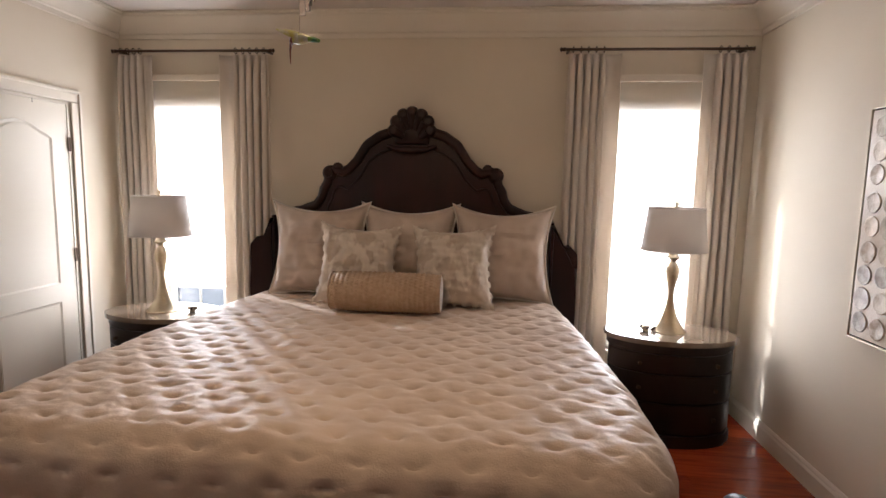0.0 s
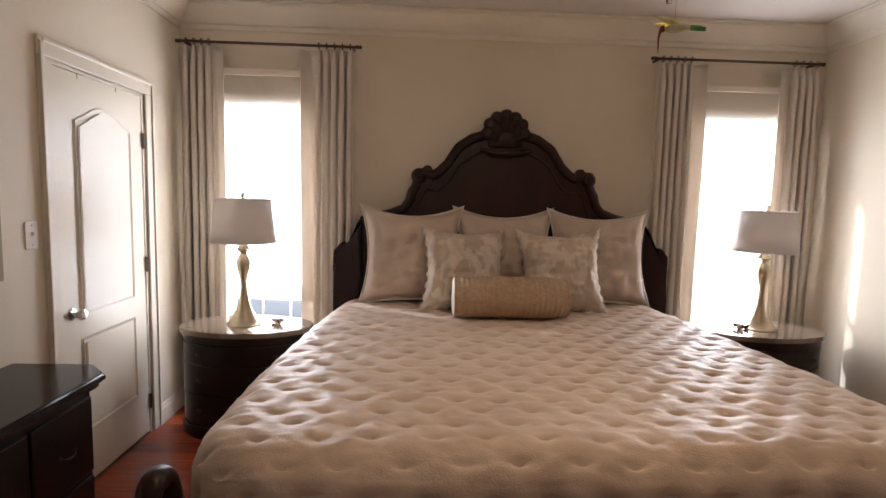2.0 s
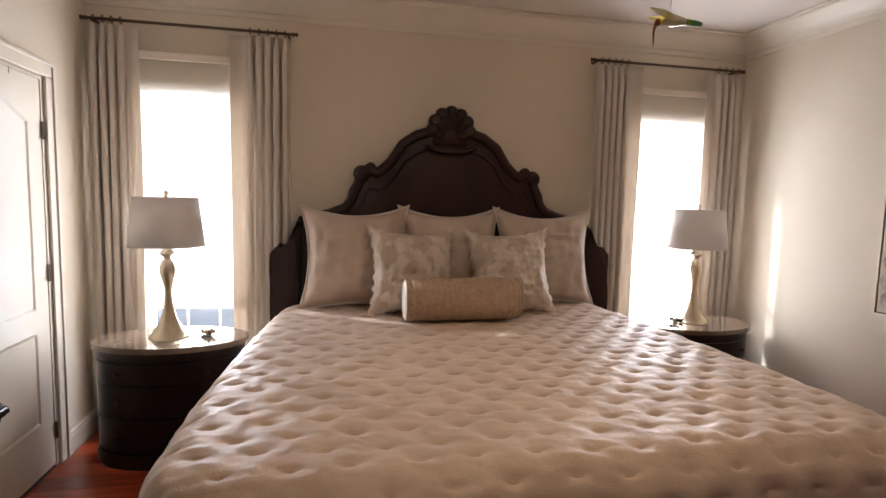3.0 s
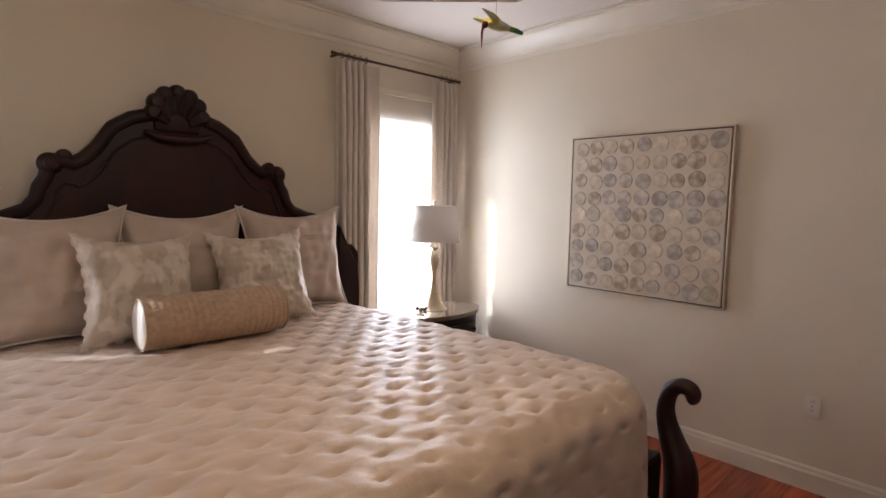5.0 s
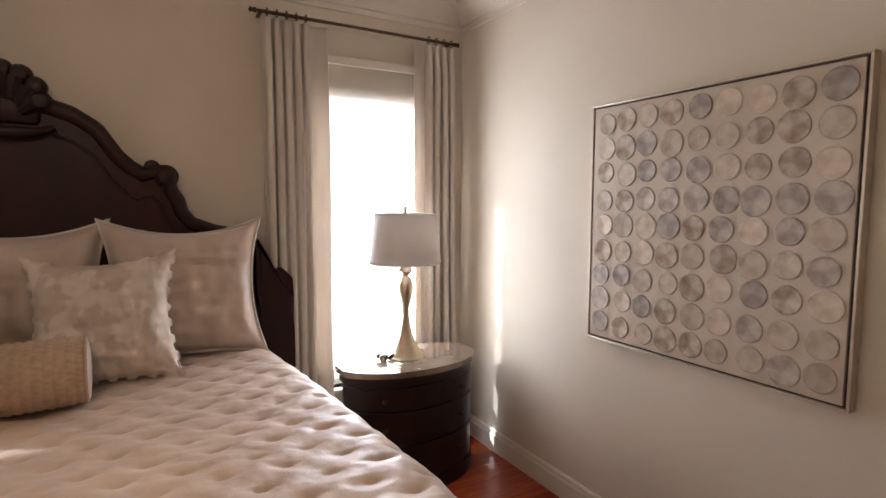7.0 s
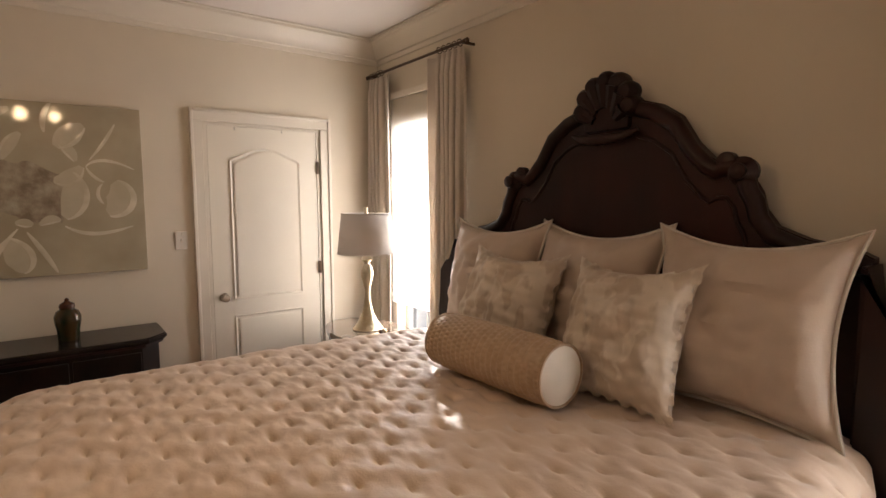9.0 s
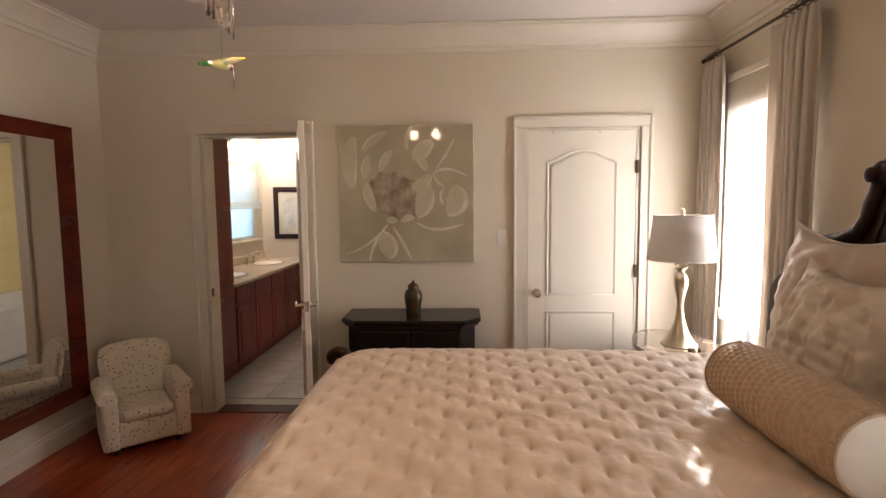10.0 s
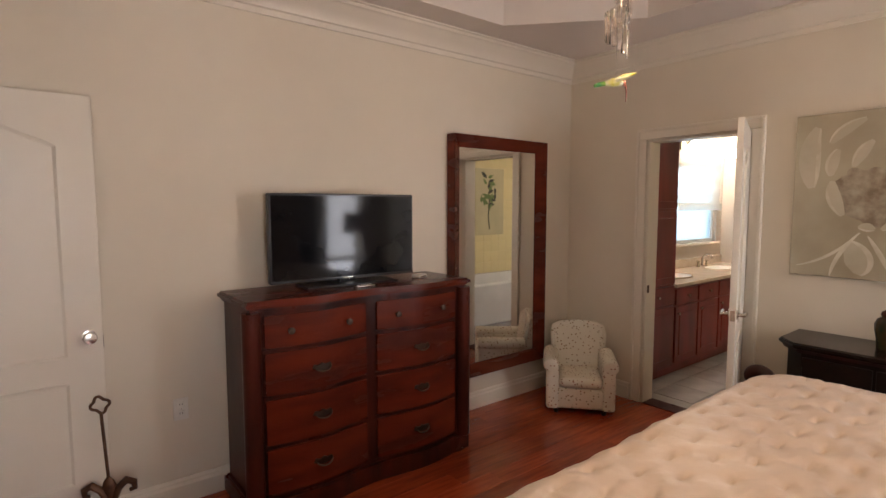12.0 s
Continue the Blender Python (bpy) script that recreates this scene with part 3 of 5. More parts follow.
# quilted bedspread
def quilt_sheet():
    hw, foot, head, drop, r = 1.225, -2.42, -0.16, 0.36, 0.15

    def bend(d, r):
        """How far out and down the cloth has gone after d along it past the edge's start."""
        if d <= 0:
            return d, 0.0
        a = d / r
        if a < math.pi / 2:
            return r * math.sin(a), r * (1 - math.cos(a))
        return r + 0.02 * math.sin((d - r * 1.57) * 5), r + (d - r * math.pi / 2)

    def shape(u, v):
        s = (u - 0.5) * 2 * (hw + drop)
        t = head + (foot - drop - head) * v
        R = 0.3
        width = hw - 0.14 * max(0.0, 1 - v / 0.6) ** 1.3
        dx, dy = abs(s) - (width - R), (foot + R) - t
        ex, ey = max(dx, 0.0), max(dy, 0.0)
        d = math.hypot(ex, ey)
        out, down = bend(d - (R - r), r)
        reach = R - r + out if d > R - r else d
        kx, ky = (ex / d, ey / d) if d > 0 else (0, 0)
        x = math.copysign(width - R + reach * kx, s) if dx > 0 else s
        y = foot + R - reach * ky if dy > 0 else t
        zx, zy = down * kx, down * ky
        z = ZM - down
        # stitched dimples on a staggered lattice
        pu, pv = 0.165, 0.095
        row = math.floor(t / pv)
        b = 0.0
        for rr in (row, row + 1):
            q = (s / pu + (0.5 if rr % 2 else 0.0))
            du = (q - round(q)) * pu + 0.008 * math.sin(rr * 5.1 + round(q) * 3.7)
            dv = t - rr * pv + 0.007 * math.sin(rr * 2.3 + round(q) * 7.1)
            b += 0.75 * math.exp(-(du / 0.026) ** 2 - (dv / 0.009) ** 2) + 0.5 * math.exp(-(du / 0.05) ** 2 - (dv / 0.026) ** 2)
        nz = noise.noise((s * 5, t * 5, 0)) * 0.006 + noise.noise((s * 14, t * 26, 3)) * 0.0045 + noise.noise((s * 38, t * 50, 5)) * 0.0016
        puff = 0.0135 * min(b, 1.25) + 0.0022 * math.cos(math.pi * t / pv) * math.cos(2 * math.pi * s / pu)
        sag = 0.012 * noise.noise((s * 1.3, t * 1.3, 7))
        z += nz - puff * (1 if zx < r * 0.5 and zy < r * 0.5 else 0.4) + sag
        if zx > r * 0.5:
            x -= math.copysign(puff * 0.9 - 0.02 * math.sin(t * 9) * zx, s)
        if zy > r * 0.5:
            y += puff * 0.9 - 0.02 * math.sin(s * 8) * zy
        return (x, y, z)

    return grid_sheet(420, 390, shape)


spread = thing("bedspread", pose(-0.05, 0, 0), "beige satin quilted bedspread with stitched dimples, spread over the bed", "bedspread")
q = part("quilted_cloth", quilt_sheet(), M_QUILT, spread)
for p in q.data.polygons:
    p.use_smooth = True

M_HEM = material("quilt_binding", (0.6, 0.46, 0.34), 0.5, scale=9, bump=0.1, bump_scale=200)
me = q.data
west = [me.vertices[j].co.copy() for j in range(0, 391, 3)]
south = [me.vertices[i * 391 + 390].co.copy() for i in range(0, 421, 3)]
east = [me.vertices[420 * 391 + j].co.copy() for j in range(0, 391, 3)]
for side in (west, south, east):
    part("hem_binding", tube(side, 0.007, 6), M_HEM, spread, "corded satin binding")

# ---- pillows ----
M_PATCH = material("pillow_brocade", (0.69, 0.6, 0.5), 0.34, second=(0.555, 0.455, 0.36), scale=11, stretch=(1, 1, 0.7), mix=0.5, bump=0.12, bump_scale=70, detail=2.5,
                   ramp=(0.485, 0.545), sheen=0.2)
M_WEAVE = material("bolster_weave", (0.52, 0.38, 0.26), 0.5, second=(0.44, 0.31, 0.2), scale=40, bump=0.15, bump_scale=300)
M_CREAM = material("cream_satin", (0.72, 0.66, 0.58), 0.4, scale=6, bump=0.1, bump_scale=300, sheen=0.2)


def pillow(name, at, w, h, thick, mat, label, seed, flange=0.0, ruffle=0.0):
    e = thing(name, at, label, "pillow", "pillows on the bed")
    off = seed * 7.3

    def side(sgn):
        def shape(u, v):
            a, b = u * 2 - 1, v * 2 - 1
            fa, fb = min(1, abs(a) / (1 - flange)), min(1, abs(b) / (1 - flange))
            body = max(0.0, (1 - fa ** 2.0)) ** 0.52 * max(0.0, (1 - fb ** 2.0)) ** 0.52
            pull = 0.05 * (1 - abs(a)) * abs(b) + 0.05 * (1 - abs(b)) * abs(a)
            x = a * w / 2 * (1 - 0.17 * (1 - b * b) * abs(a) ** 3)
            z = b * h / 2 * (1 - (0.24 if b > 0 else 0.1) * (1 - a * a) * abs(b) ** 3)
            wr = noise.noise((a * 2.2 + off, b * 2.2, sgn)) * 0.03 + noise.noise((a * 6 + off, b * 2.5, 4)) * 0.02 + noise.noise((a * 3 + off, b * 9, 6)) * 0.016 + noise.noise((a * 13 + off, b * 8, 8)) * 0.007
            wr += 0.016 * math.sin(13 * b + 4 * a + off) * fa ** 3 * (1 - fb * fb) + 0.012 * math.sin(17 * math.atan2(b + 1.05, 1.05 - abs(a)) + off) * max(0.0, -b) * fa ** 2
            wr += 0.03 * abs(noise.noise((a * 1.6 + off, b * 4.5, 11))) * (1 - fa * fa) * max(0.0, -b)
            edge = max(abs(a), abs(b))
            y = sgn * (thick * body + 0.005 * (1 - edge ** 12)) + wr * body
            y += ruffle * max(0, edge - 0.85) * 6 * math.sin((a * 21 if abs(b) > abs(a) else b * 21) + off)
            if ruffle:
                # scalloped flange: tabs all round
                along = a if abs(b) > abs(a) else b
                tab = 0.006 * max(0.0, (edge - 0.9) / 0.1) * (1 if math.sin(along * 26) > 0 else -1) * (1 if abs(along) < 0.88 else 0)
                x += tab * a if abs(a) > abs(b) else 0
                z += tab * b if abs(b) >= abs(a) else 0
            return (x, y, z + h / 2)
        return shape

    n = 64 if ruffle else 40
    bm = grid_sheet(n, n, side(-1))
    grid_sheet(n, n, side(1), bm)
    bmesh.ops.remove_doubles(bm, verts=bm.verts[:], dist=0.0004)
    part("cover", bm, mat, e)
    pts = []
    for k in range(4 * 18):
        q, r = divmod(k, 18)
        f = r / 18 * 2 - 1
        a, b = ((f, -1), (1, f), (-f, 1), (-1, -f))[q]
        x = a * w / 2 * (1 - 0.17 * (1 - b * b) * abs(a) ** 3)
        z = b * h / 2 * (1 - (0.24 if b > 0 else 0.1) * (1 - a * a) * abs(b) ** 3)
        pts.append((x, 0, z + h / 2))
    part("piping", tube([(f[0] * 0.95, f[1], h / 2 + (f[2] - h / 2) * 0.95) for f in pts] if ruffle else pts, 0.006, 6, None, True), M_CREAM, e)
    return e


for n, (x, y, rz, tilt) in enumerate(((-0.62, -0.29, 2, -11), (0.64, -0.28, -3, -10), (0.0, -0.25, 0, -11))):
    pillow("sham_pillow", pose(x - 0.015, y, ZM - 0.015, tilt, 0, rz), 0.70, 0.665, 0.15, M_SHAM, "large plump beige satin pillow propped against the headboard", n, 0.06)
for n, (x, y, rz, ry) in enumerate(((-0.285, -0.54, 5, 2), (0.335, -0.54, -4, -2))):
    pillow("throw_pillow", pose(x - 0.02, y, ZM - 0.015, -20, ry, rz), 0.56, 0.56, 0.12, M_PATCH, "square cream brocade throw pillow with a blotched pattern", n + 4, 0.03, 0.006)

bol = thing("bolster_pillow", pose(-0.058, -0.73, ZM + 0.122, 0, 0, 1), "tan woven bolster pillow with cream satin ends", "pillow", "pillows on the bed")


def bolster(u, v):
    a = v * 2 * math.pi
    x = (u - 0.5) * 0.65
    rib = abs(math.sin(math.pi * u * 22))
    weave = abs(math.sin(a * 18 + (math.pi / 2 if int(u * 22) % 2 else 0)))
    r = 0.119 + 0.0065 * rib * (0.35 + 0.65 * weave) - 0.012 * (abs(u - 0.5) * 2) ** 8
    return (x, r * math.cos(a), r * math.sin(a) * 0.97)


part("woven_cover", grid_sheet(168, 192, bolster), M_WEAVE, bol)
for s in (-1, 1):
    part("end_cap", lathe([(0.112, 0.0), (0.1, 0.009), (0.06, 0.014), (0.0, 0.013)], 32), M_CREAM, bol, "cream satin end", at=pose(s * 0.322, 0, 0, 0, s * 90))
    part("piping", tube([(s * 0.325, 0.113 * math.cos(a), 0.111 * math.sin(a)) for a in np.linspace(0, 2 * math.pi, 33)[:-1]], 0.006, 6, None, True), M_WEAVE, bol)

# ---- nightstands, lamps ----
M_STONE = material("brown_marble", (0.16, 0.11, 0.075), 0.1, second=(0.34, 0.27, 0.2), scale=5, mix=0.5, detail=8, ramp=(0.45, 0.75), rough_var=0.04, coat=0.6)
M_BLACKWOOD = material("black_walnut", (0.012, 0.007, 0.006), 0.3, second=(0.022, 0.012, 0.008), scale=7, stretch=(1, 1, 0.3), bump=0.04, rough_var=0.08, spec=0.3)


def oval(rx, ry, n=40):
    return [(rx * math.cos(2 * math.pi * k / n), ry * math.sin(2 * math.pi * k / n)) for k in range(n)]


def arc_front(rx, ry, a0, a1, z0, z1, out, n=14):
    """A curved drawer front on an oval cabinet."""
    bm = bmesh.new()
    inner, outer = [], []
    for k in range(n + 1):
        a = a0 + (a1 - a0) * k / n
        inner.append(((rx - 0.02) * math.cos(a), (ry - 0.02) * math.sin(a)))
        outer.append(((rx + out) * math.cos(a), (ry + out) * math.sin(a)))
    return slab(outer + inner[::-1], z0, z1, bm, 0.004)


def nightstand(at):
    e = thing("nightstand", at, "oval dark wood nightstand with a polished brown marble top", "nightstand", "nightstands beside the bed")
    rx, ry = 0.385, 0.225
    part("plinth", slab(oval(rx + 0.01, ry + 0.01), 0.0, 0.075, bevel=0.012), M_BLACKWOOD, e)
    part("body", slab(oval(rx - 0.012, ry - 0.012), 0.07, 0.63), M_BLACKWOOD, e)
    for z0, z1 in ((0.09, 0.27), (0.28, 0.45), (0.46, 0.575)):
        d = part("drawer", arc_front(rx, ry, math.pi * 1.04, math.pi * 1.96, z0, z1, 0.0), M_BLACKWOOD, e)
        for s in (-1, 1):
            a = math.pi * (1.5 + 0.2 * s)
            part("knob", lathe([(0.008, 0), (0.007, 0.012), (0.014, 0.018), (0.012, 0.026), (0, 0.028)], 12), M_BRONZE, d,
                 at=Matrix.Translation((rx * math.cos(a), ry * math.sin(a), (z0 + z1) / 2)) @ pose(0, 0, 0, 90, 0, 0))
    part("cornice", slab(oval(rx + 0.004, ry + 0.004), 0.585, 0.635, bevel=0.01), M_BLACKWOOD, e)
    part("marble_top", slab(oval(rx + 0.025, ry + 0.025, 56), 0.637, 0.668, bevel=0.01), M_STONE, e)
    return e


nightstand(pose(1.705, -0.385, 0))
nightstand(pose(-1.665, -0.43, 0))


def table_lamp(at):
    e = thing("table_lamp", at, "turned brushed brass table lamp with a white drum shade, unlit", "lamp", "lamps on the nightstands")
    part("base", lathe([(0.0, 0), (0.105, 0), (0.105, 0.006), (0.097, 0.012), (0.07, 0.05), (0.045, 0.1), (0.028, 0.16), (0.019, 0.22), (0.019, 0.27), (0.03, 0.32),
                        (0.042, 0.365), (0.042, 0.4), (0.03, 0.43), (0.018, 0.445), (0.02, 0.455), (0.042, 0.475), (0.03, 0.49), (0.012, 0.52), (0.012, 0.56), (0, 0.56)], 32), M_BRASS, e)
    bm = bmesh.new()
    for k in range(40):
        a, b = 2 * math.pi * k / 40, 2 * math.pi * (k + 1) / 40
        bm.faces.new([bm.verts.new((0.195 * math.cos(a), 0.195 * math.sin(a), 0.52)), bm.verts.new((0.195 * math.cos(b), 0.195 * math.sin(b), 0.52)),
                      bm.verts.new((0.165 * math.cos(b), 0.165 * math.sin(b), 0.785)), bm.verts.new((0.165 * math.cos(a), 0.165 * math.sin(a), 0.785))])
    bmesh.ops.remove_doubles(bm, verts=bm.verts[:], dist=0.0005)
    shade = part("shade", bm, M_LAMPSHADE, e, "white linen drum shade")
    so = shade.modifiers.new("thick", "SOLIDIFY")
    so.thickness = 0.003
    for z, r in ((0.52, 0.196), (0.785, 0.166)):
        part("hoop", tube([(r * math.cos(a), r * math.sin(a), z) for a in np.linspace(0, 2 * math.pi, 41)[:-1]], 0.0035, 6, None, True), M_LAMPSHADE, shade)
    part("harp", tube([(0.03 * math.cos(a) * 1.6, 0, 0.66 + 0.12 * math.sin(a)) for a in np.linspace(-1.2, math.pi + 1.2, 20)], 0.003, 6), M_BRASS, e)
    part("finial", lathe([(0.006, 0.78), (0.013, 0.785), (0.013, 0.79), (0.009, 0.797), (0.013, 0.81), (0.011, 0.823), (0, 0.828)], 14), M_BRASS, e)
    return e


table_lamp(pose(1.70, -0.365, 0.668))
table_lamp(pose(-1.685, -0.42, 0.668))


def flower(at):
    e = thing("flower_ornament", at, "small antique gold metal flower ornament on the marble top", "ornament", "flower ornaments")
    for k in range(7):
        part("petal", lathe([(0, 0), (0.012, 0.006), (0.016, 0.016), (0.01, 0.026), (0, 0.028)], 8, None, 1.0, 0.5), M_BRONZE if k % 2 else M_BRASS, e,
             at=pose(0.018 * math.cos(k * 0.9), 0.018 * math.sin(k * 0.9), 0.012, 40 * math.sin(k * 0.9), -40 * math.cos(k * 0.9), k * 51))
    part("centre", lathe([(0.018, 0), (0.02, 0.012), (0.012, 0.035), (0, 0.04)], 10), M_BRASS, e)
    part("leaf", lathe([(0, 0), (0.012, 0.02), (0.014, 0.04), (0, 0.06)], 8, None, 1, 0.25), M_BRONZE, e, at=pose(0.02, 0, 0.006, 0, 75))
    return e


flower(pose(1.555, -0.39, 0.669))
flower(pose(-1.475, -0.42, 0.669, 0, 0, 140))

# ---- pictures ----
M_CANVAS = material("magnolia_ground", (0.47, 0.41, 0.29), 0.045, second=(0.35, 0.295, 0.2), scale=2.2, mix=0.5, bump=0.008, bump_scale=300, detail=5, rough_var=0.02)
M_PETAL = material("petal_paint", (0.66, 0.6, 0.47), 0.1, second=(0.5, 0.44, 0.32), scale=9, bump=0.03, bump_scale=120)
M_PETAL2 = material("petal_shadow_paint", (0.56, 0.5, 0.38), 0.1, second=(0.46, 0.4, 0.285), scale=4, bump=0.03, bump_scale=120)
M_HEART = material("flower_heart_paint", (0.19, 0.135, 0.085), 0.35, second=(0.4, 0.34, 0.24), scale=14, mix=0.5, bump=0.3, bump_scale=120, detail=6)
paint = thing("painting", pose(XW + 0.003, -2.13, 1.605, 0, 0, 90), "unframed canvas painting of a large cream magnolia blossom", "painting")
part("canvas", boxm(-0.475, 0.475, -0.034, 0.0, -0.478, 0.478, 0.004), M_CANVAS, paint)
# petals: middle line points (u, v from the top left) and widths
STROKES = [((0.36, 0.05), (0.28, 0.08), (0.22, 0.13), (0.19, 0.18), 0.028, 1), ((0.23, 0.22), (0.205, 0.27), (0.19, 0.33), (0.2, 0.38), 0.03, 1),
           ((0.4, 0.18), (0.36, 0.22), (0.33, 0.27), (0.31, 0.33), 0.028, 1), ((0.21, 0.41), (0.2, 0.48), (0.23, 0.55), (0.27, 0.62), 0.034, 1),
           ((0.35, 0.69), (0.38, 0.68), (0.41, 0.69), (0.43, 0.7), 0.022, 1), ((0.46, 0.7), (0.5, 0.67), (0.53, 0.66), (0.56, 0.68), 0.022, 1),
           ((0.86, 0.1), (0.83, 0.16), (0.8, 0.22), (0.72, 0.32), 0.01, 1), ((0.7, 0.36), (0.74, 0.31), (0.82, 0.3), (0.95, 0.37), 0.009, 1),
           ((0.7, 0.36), (0.72, 0.41), (0.76, 0.44), (0.79, 0.45), 0.009, 1), ((0.78, 0.46), (0.74, 0.5), (0.75, 0.55), (0.78, 0.58), 0.01, 1),
           ((0.58, 0.71), (0.66, 0.77), (0.76, 0.78), (0.93, 0.72), 0.012, 1), ((0.36, 0.72), (0.28, 0.82), (0.19, 0.9), (0.04, 0.94), 0.009, 1),
           ((0.36, 0.72), (0.27, 0.82), (0.23, 0.92), (0.22, 0.99), 0.012, 1), ((0.4, 0.74), (0.45, 0.82), (0.5, 0.91), (0.53, 0.98), 0.014, 1),
           ((0.55, 0.0), (0.51, 0.05), (0.5, 0.11), (0.51, 0.17), 0.016, 1), ((0.58, 0.23), (0.61, 0.25), (0.64, 0.28), (0.65, 0.33), 0.026, 1),
           ((0.68, 0.36), (0.64, 0.42), (0.6, 0.45), (0.54, 0.44), 0.04, 0), ((0.62, 0.4), (0.66, 0.5), (0.64, 0.6), (0.58, 0.66), 0.06, 0),
           ((0.12, 0.08), (0.06, 0.2), (0.08, 0.35), (0.1, 0.45), 0.05, 0), ((0.84, 0.45), (0.9, 0.52), (0.88, 0.6), (0.8, 0.64), 0.07, 0),
           ((0.3, 0.78), (0.36, 0.85), (0.38, 0.92), (0.36, 0.97), 0.06, 0), ((0.7, 0.12), (0.64, 0.16), (0.6, 0.2), (0.56, 0.25), 0.05, 0)]
def petal_mesh(line, w, y, swell, shift=0.0):
    """A tapered brush stroke along a line on the canvas, moved sideways by shift times its width."""
    bm = bmesh.new()
    rails = [[], [], []]
    for k, p in enumerate(line):
        q = (line[min(k + 1, 16)] - line[max(k - 1, 0)]).normalized()
        full = w * math.sin(math.pi * (0.06 + 0.88 * k / 16)) ** 0.7
        thin = full * (0.22 if shift else 1.0)
        for rail, sgn, yy in zip(rails, (1, 0.15, -1), (0, -swell, 0)):
            off = full * shift + thin * sgn
            u, v = min(0.995, max(0.005, p.x - q.y * off)), min(0.995, max(0.005, p.y + q.x * off))
            rail.append(bm.verts.new(((u - 0.5) * 0.95, y + yy, (0.5 - v) * 0.956)))
    for one, two in zip(rails, rails[1:]):
        for k in range(16):
            bm.faces.new([one[k], one[k + 1], two[k + 1], two[k]])
    return bm


for n, (a, b, c, d, w, light) in enumerate(STROKES):
    pts = [Vector(p) for p in (a, b, c, d)]
    line = []
    for k in range(17):
        f = k / 16
        line.append(pts[0] * (1 - f) ** 3 + 3 * pts[1] * f * (1 - f) ** 2 + 3 * pts[2] * f * f * (1 - f) + pts[3] * f ** 3)
    y = -0.0352 - 0.00003 * n
    if w < 0.02:
        part("petal_edge", petal_mesh(line, w, y - 0.0008, 0.001), M_PETAL, paint)
    else:
        petal = part("petal", petal_mesh(line, w * 1.15, y, 0.0003), M_PETAL2, paint)
        part("petal_edge", petal_mesh(line, w * 1.15, y - 0.0008, 0.0008, 0.8 if light else -0.85), M_PETAL, petal)
bm = bmesh.new()
ring = []
for k in range(48):
    a = 2 * math.pi * k / 48
    r = 1 + 0.22 * noise.noise((math.cos(a) * 2.2, math.sin(a) * 2.2, 1)) + 0.1 * noise.noise((math.cos(a) * 9, math.sin(a) * 9, 5))
    ring.append(bm.verts.new(((0.43 - 0.5 + 0.2 * r * math.cos(a)) * 0.95, -0.0349, (0.5 - 0.515 + 0.17 * r * math.sin(a) - 0.05 * math.cos(a)) * 0.956)))
bm.faces.new(ring)
part("flower_heart", bm, M_HEART, paint, "brown and grey flower centre")

M_GOLD = material("champagne_gold", (0.66, 0.57, 0.44), 0.45, 0.6, scale=20)
M_LINER = material("dark_liner", (0.05, 0.035, 0.025), 0.5, scale=10)
M_DISCGROUND = material("silver_leaf_ground", (0.58, 0.495, 0.385), 0.35, 0.05, second=(0.53, 0.445, 0.34), scale=6, bump=0.12, bump_scale=90, rough_var=0.08)
art = thing("framed_art", pose(XE - 0.002, -1.712, 1.421, 0, 0, -90), "square abstract art of shimmering shell discs in a thin gold frame", "art")
w = 0.527
bm = bmesh.new()
for a in ((-w, w, -w, -w + 0.009), (-w, w, w - 0.009, w), (-w, -w + 0.009, -w + 0.009, w - 0.009), (w - 0.009, w, -w + 0.009, w - 0.009)):
    box(bm, a[0], a[1], -0.043, 0.0, a[2], a[3], 0.002)
part("frame", bm, M_GOLD, art)
part("liner", boxm(-w + 0.009, w - 0.009, -0.03, -0.002, -w + 0.009, w - 0.009), M_LINER, art)
part("canvas", boxm(-w + 0.018, w - 0.018, -0.042, -0.03, -w + 0.018, w - 0.018, 0.002), M_DISCGROUND, art)
rnd = random.Random(5)
DISC_MATS = [material("disc_pearl", (0.6, 0.51, 0.39), 0.4, 0.05, second=(0.45, 0.36, 0.26), scale=18, stretch=(1, 1, 0.3), bump=0.2, bump_scale=60, per_object=0.18),
             material("disc_umber", (0.25, 0.165, 0.095), 0.4, 0.05, second=(0.54, 0.46, 0.36), scale=16, stretch=(1, 1, 0.3), bump=0.2, bump_scale=60, per_object=0.15),
             material("disc_grey", (0.27, 0.21, 0.165), 0.4, 0.05, second=(0.5, 0.44, 0.37), scale=16, stretch=(1, 1, 0.3), bump=0.2, bump_scale=60, per_object=0.15)]
discs = []
for m in DISC_MATS:
    bm = lathe([(0.051, 0.0), (0.051, 0.003), (0.048, 0.0043), (0.043, 0.003), (0.0, 0.0034)], 22)
    for v in bm.verts:
        v.co.x *= 1 + 0.05 * noise.noise((v.co.x * 60, v.co.y * 60, len(discs)))
    discs.append(part("disc", bm, m, art))
first = [True] * 3
for i in range(9):
    for j in range(9):
        k = rnd.choice((0, 0, 0, 1, 2, 2, 1))
        f = rnd.uniform(0.88, 1.06)
        at = pose((i - 4) * 0.111 + rnd.uniform(-0.008, 0.008), -0.0425, (j - 4) * 0.11 + rnd.uniform(-0.008, 0.008), 90, 0, 0) @ pose(0, 0, 0, 0, 0, rnd.uniform(0, 360)) @ Matrix.Diagonal((f, f, 1, 1))
        if first[k]:
            discs[k].matrix_basis = at
            first[k] = False
        else:
            share(discs[k], art, at)

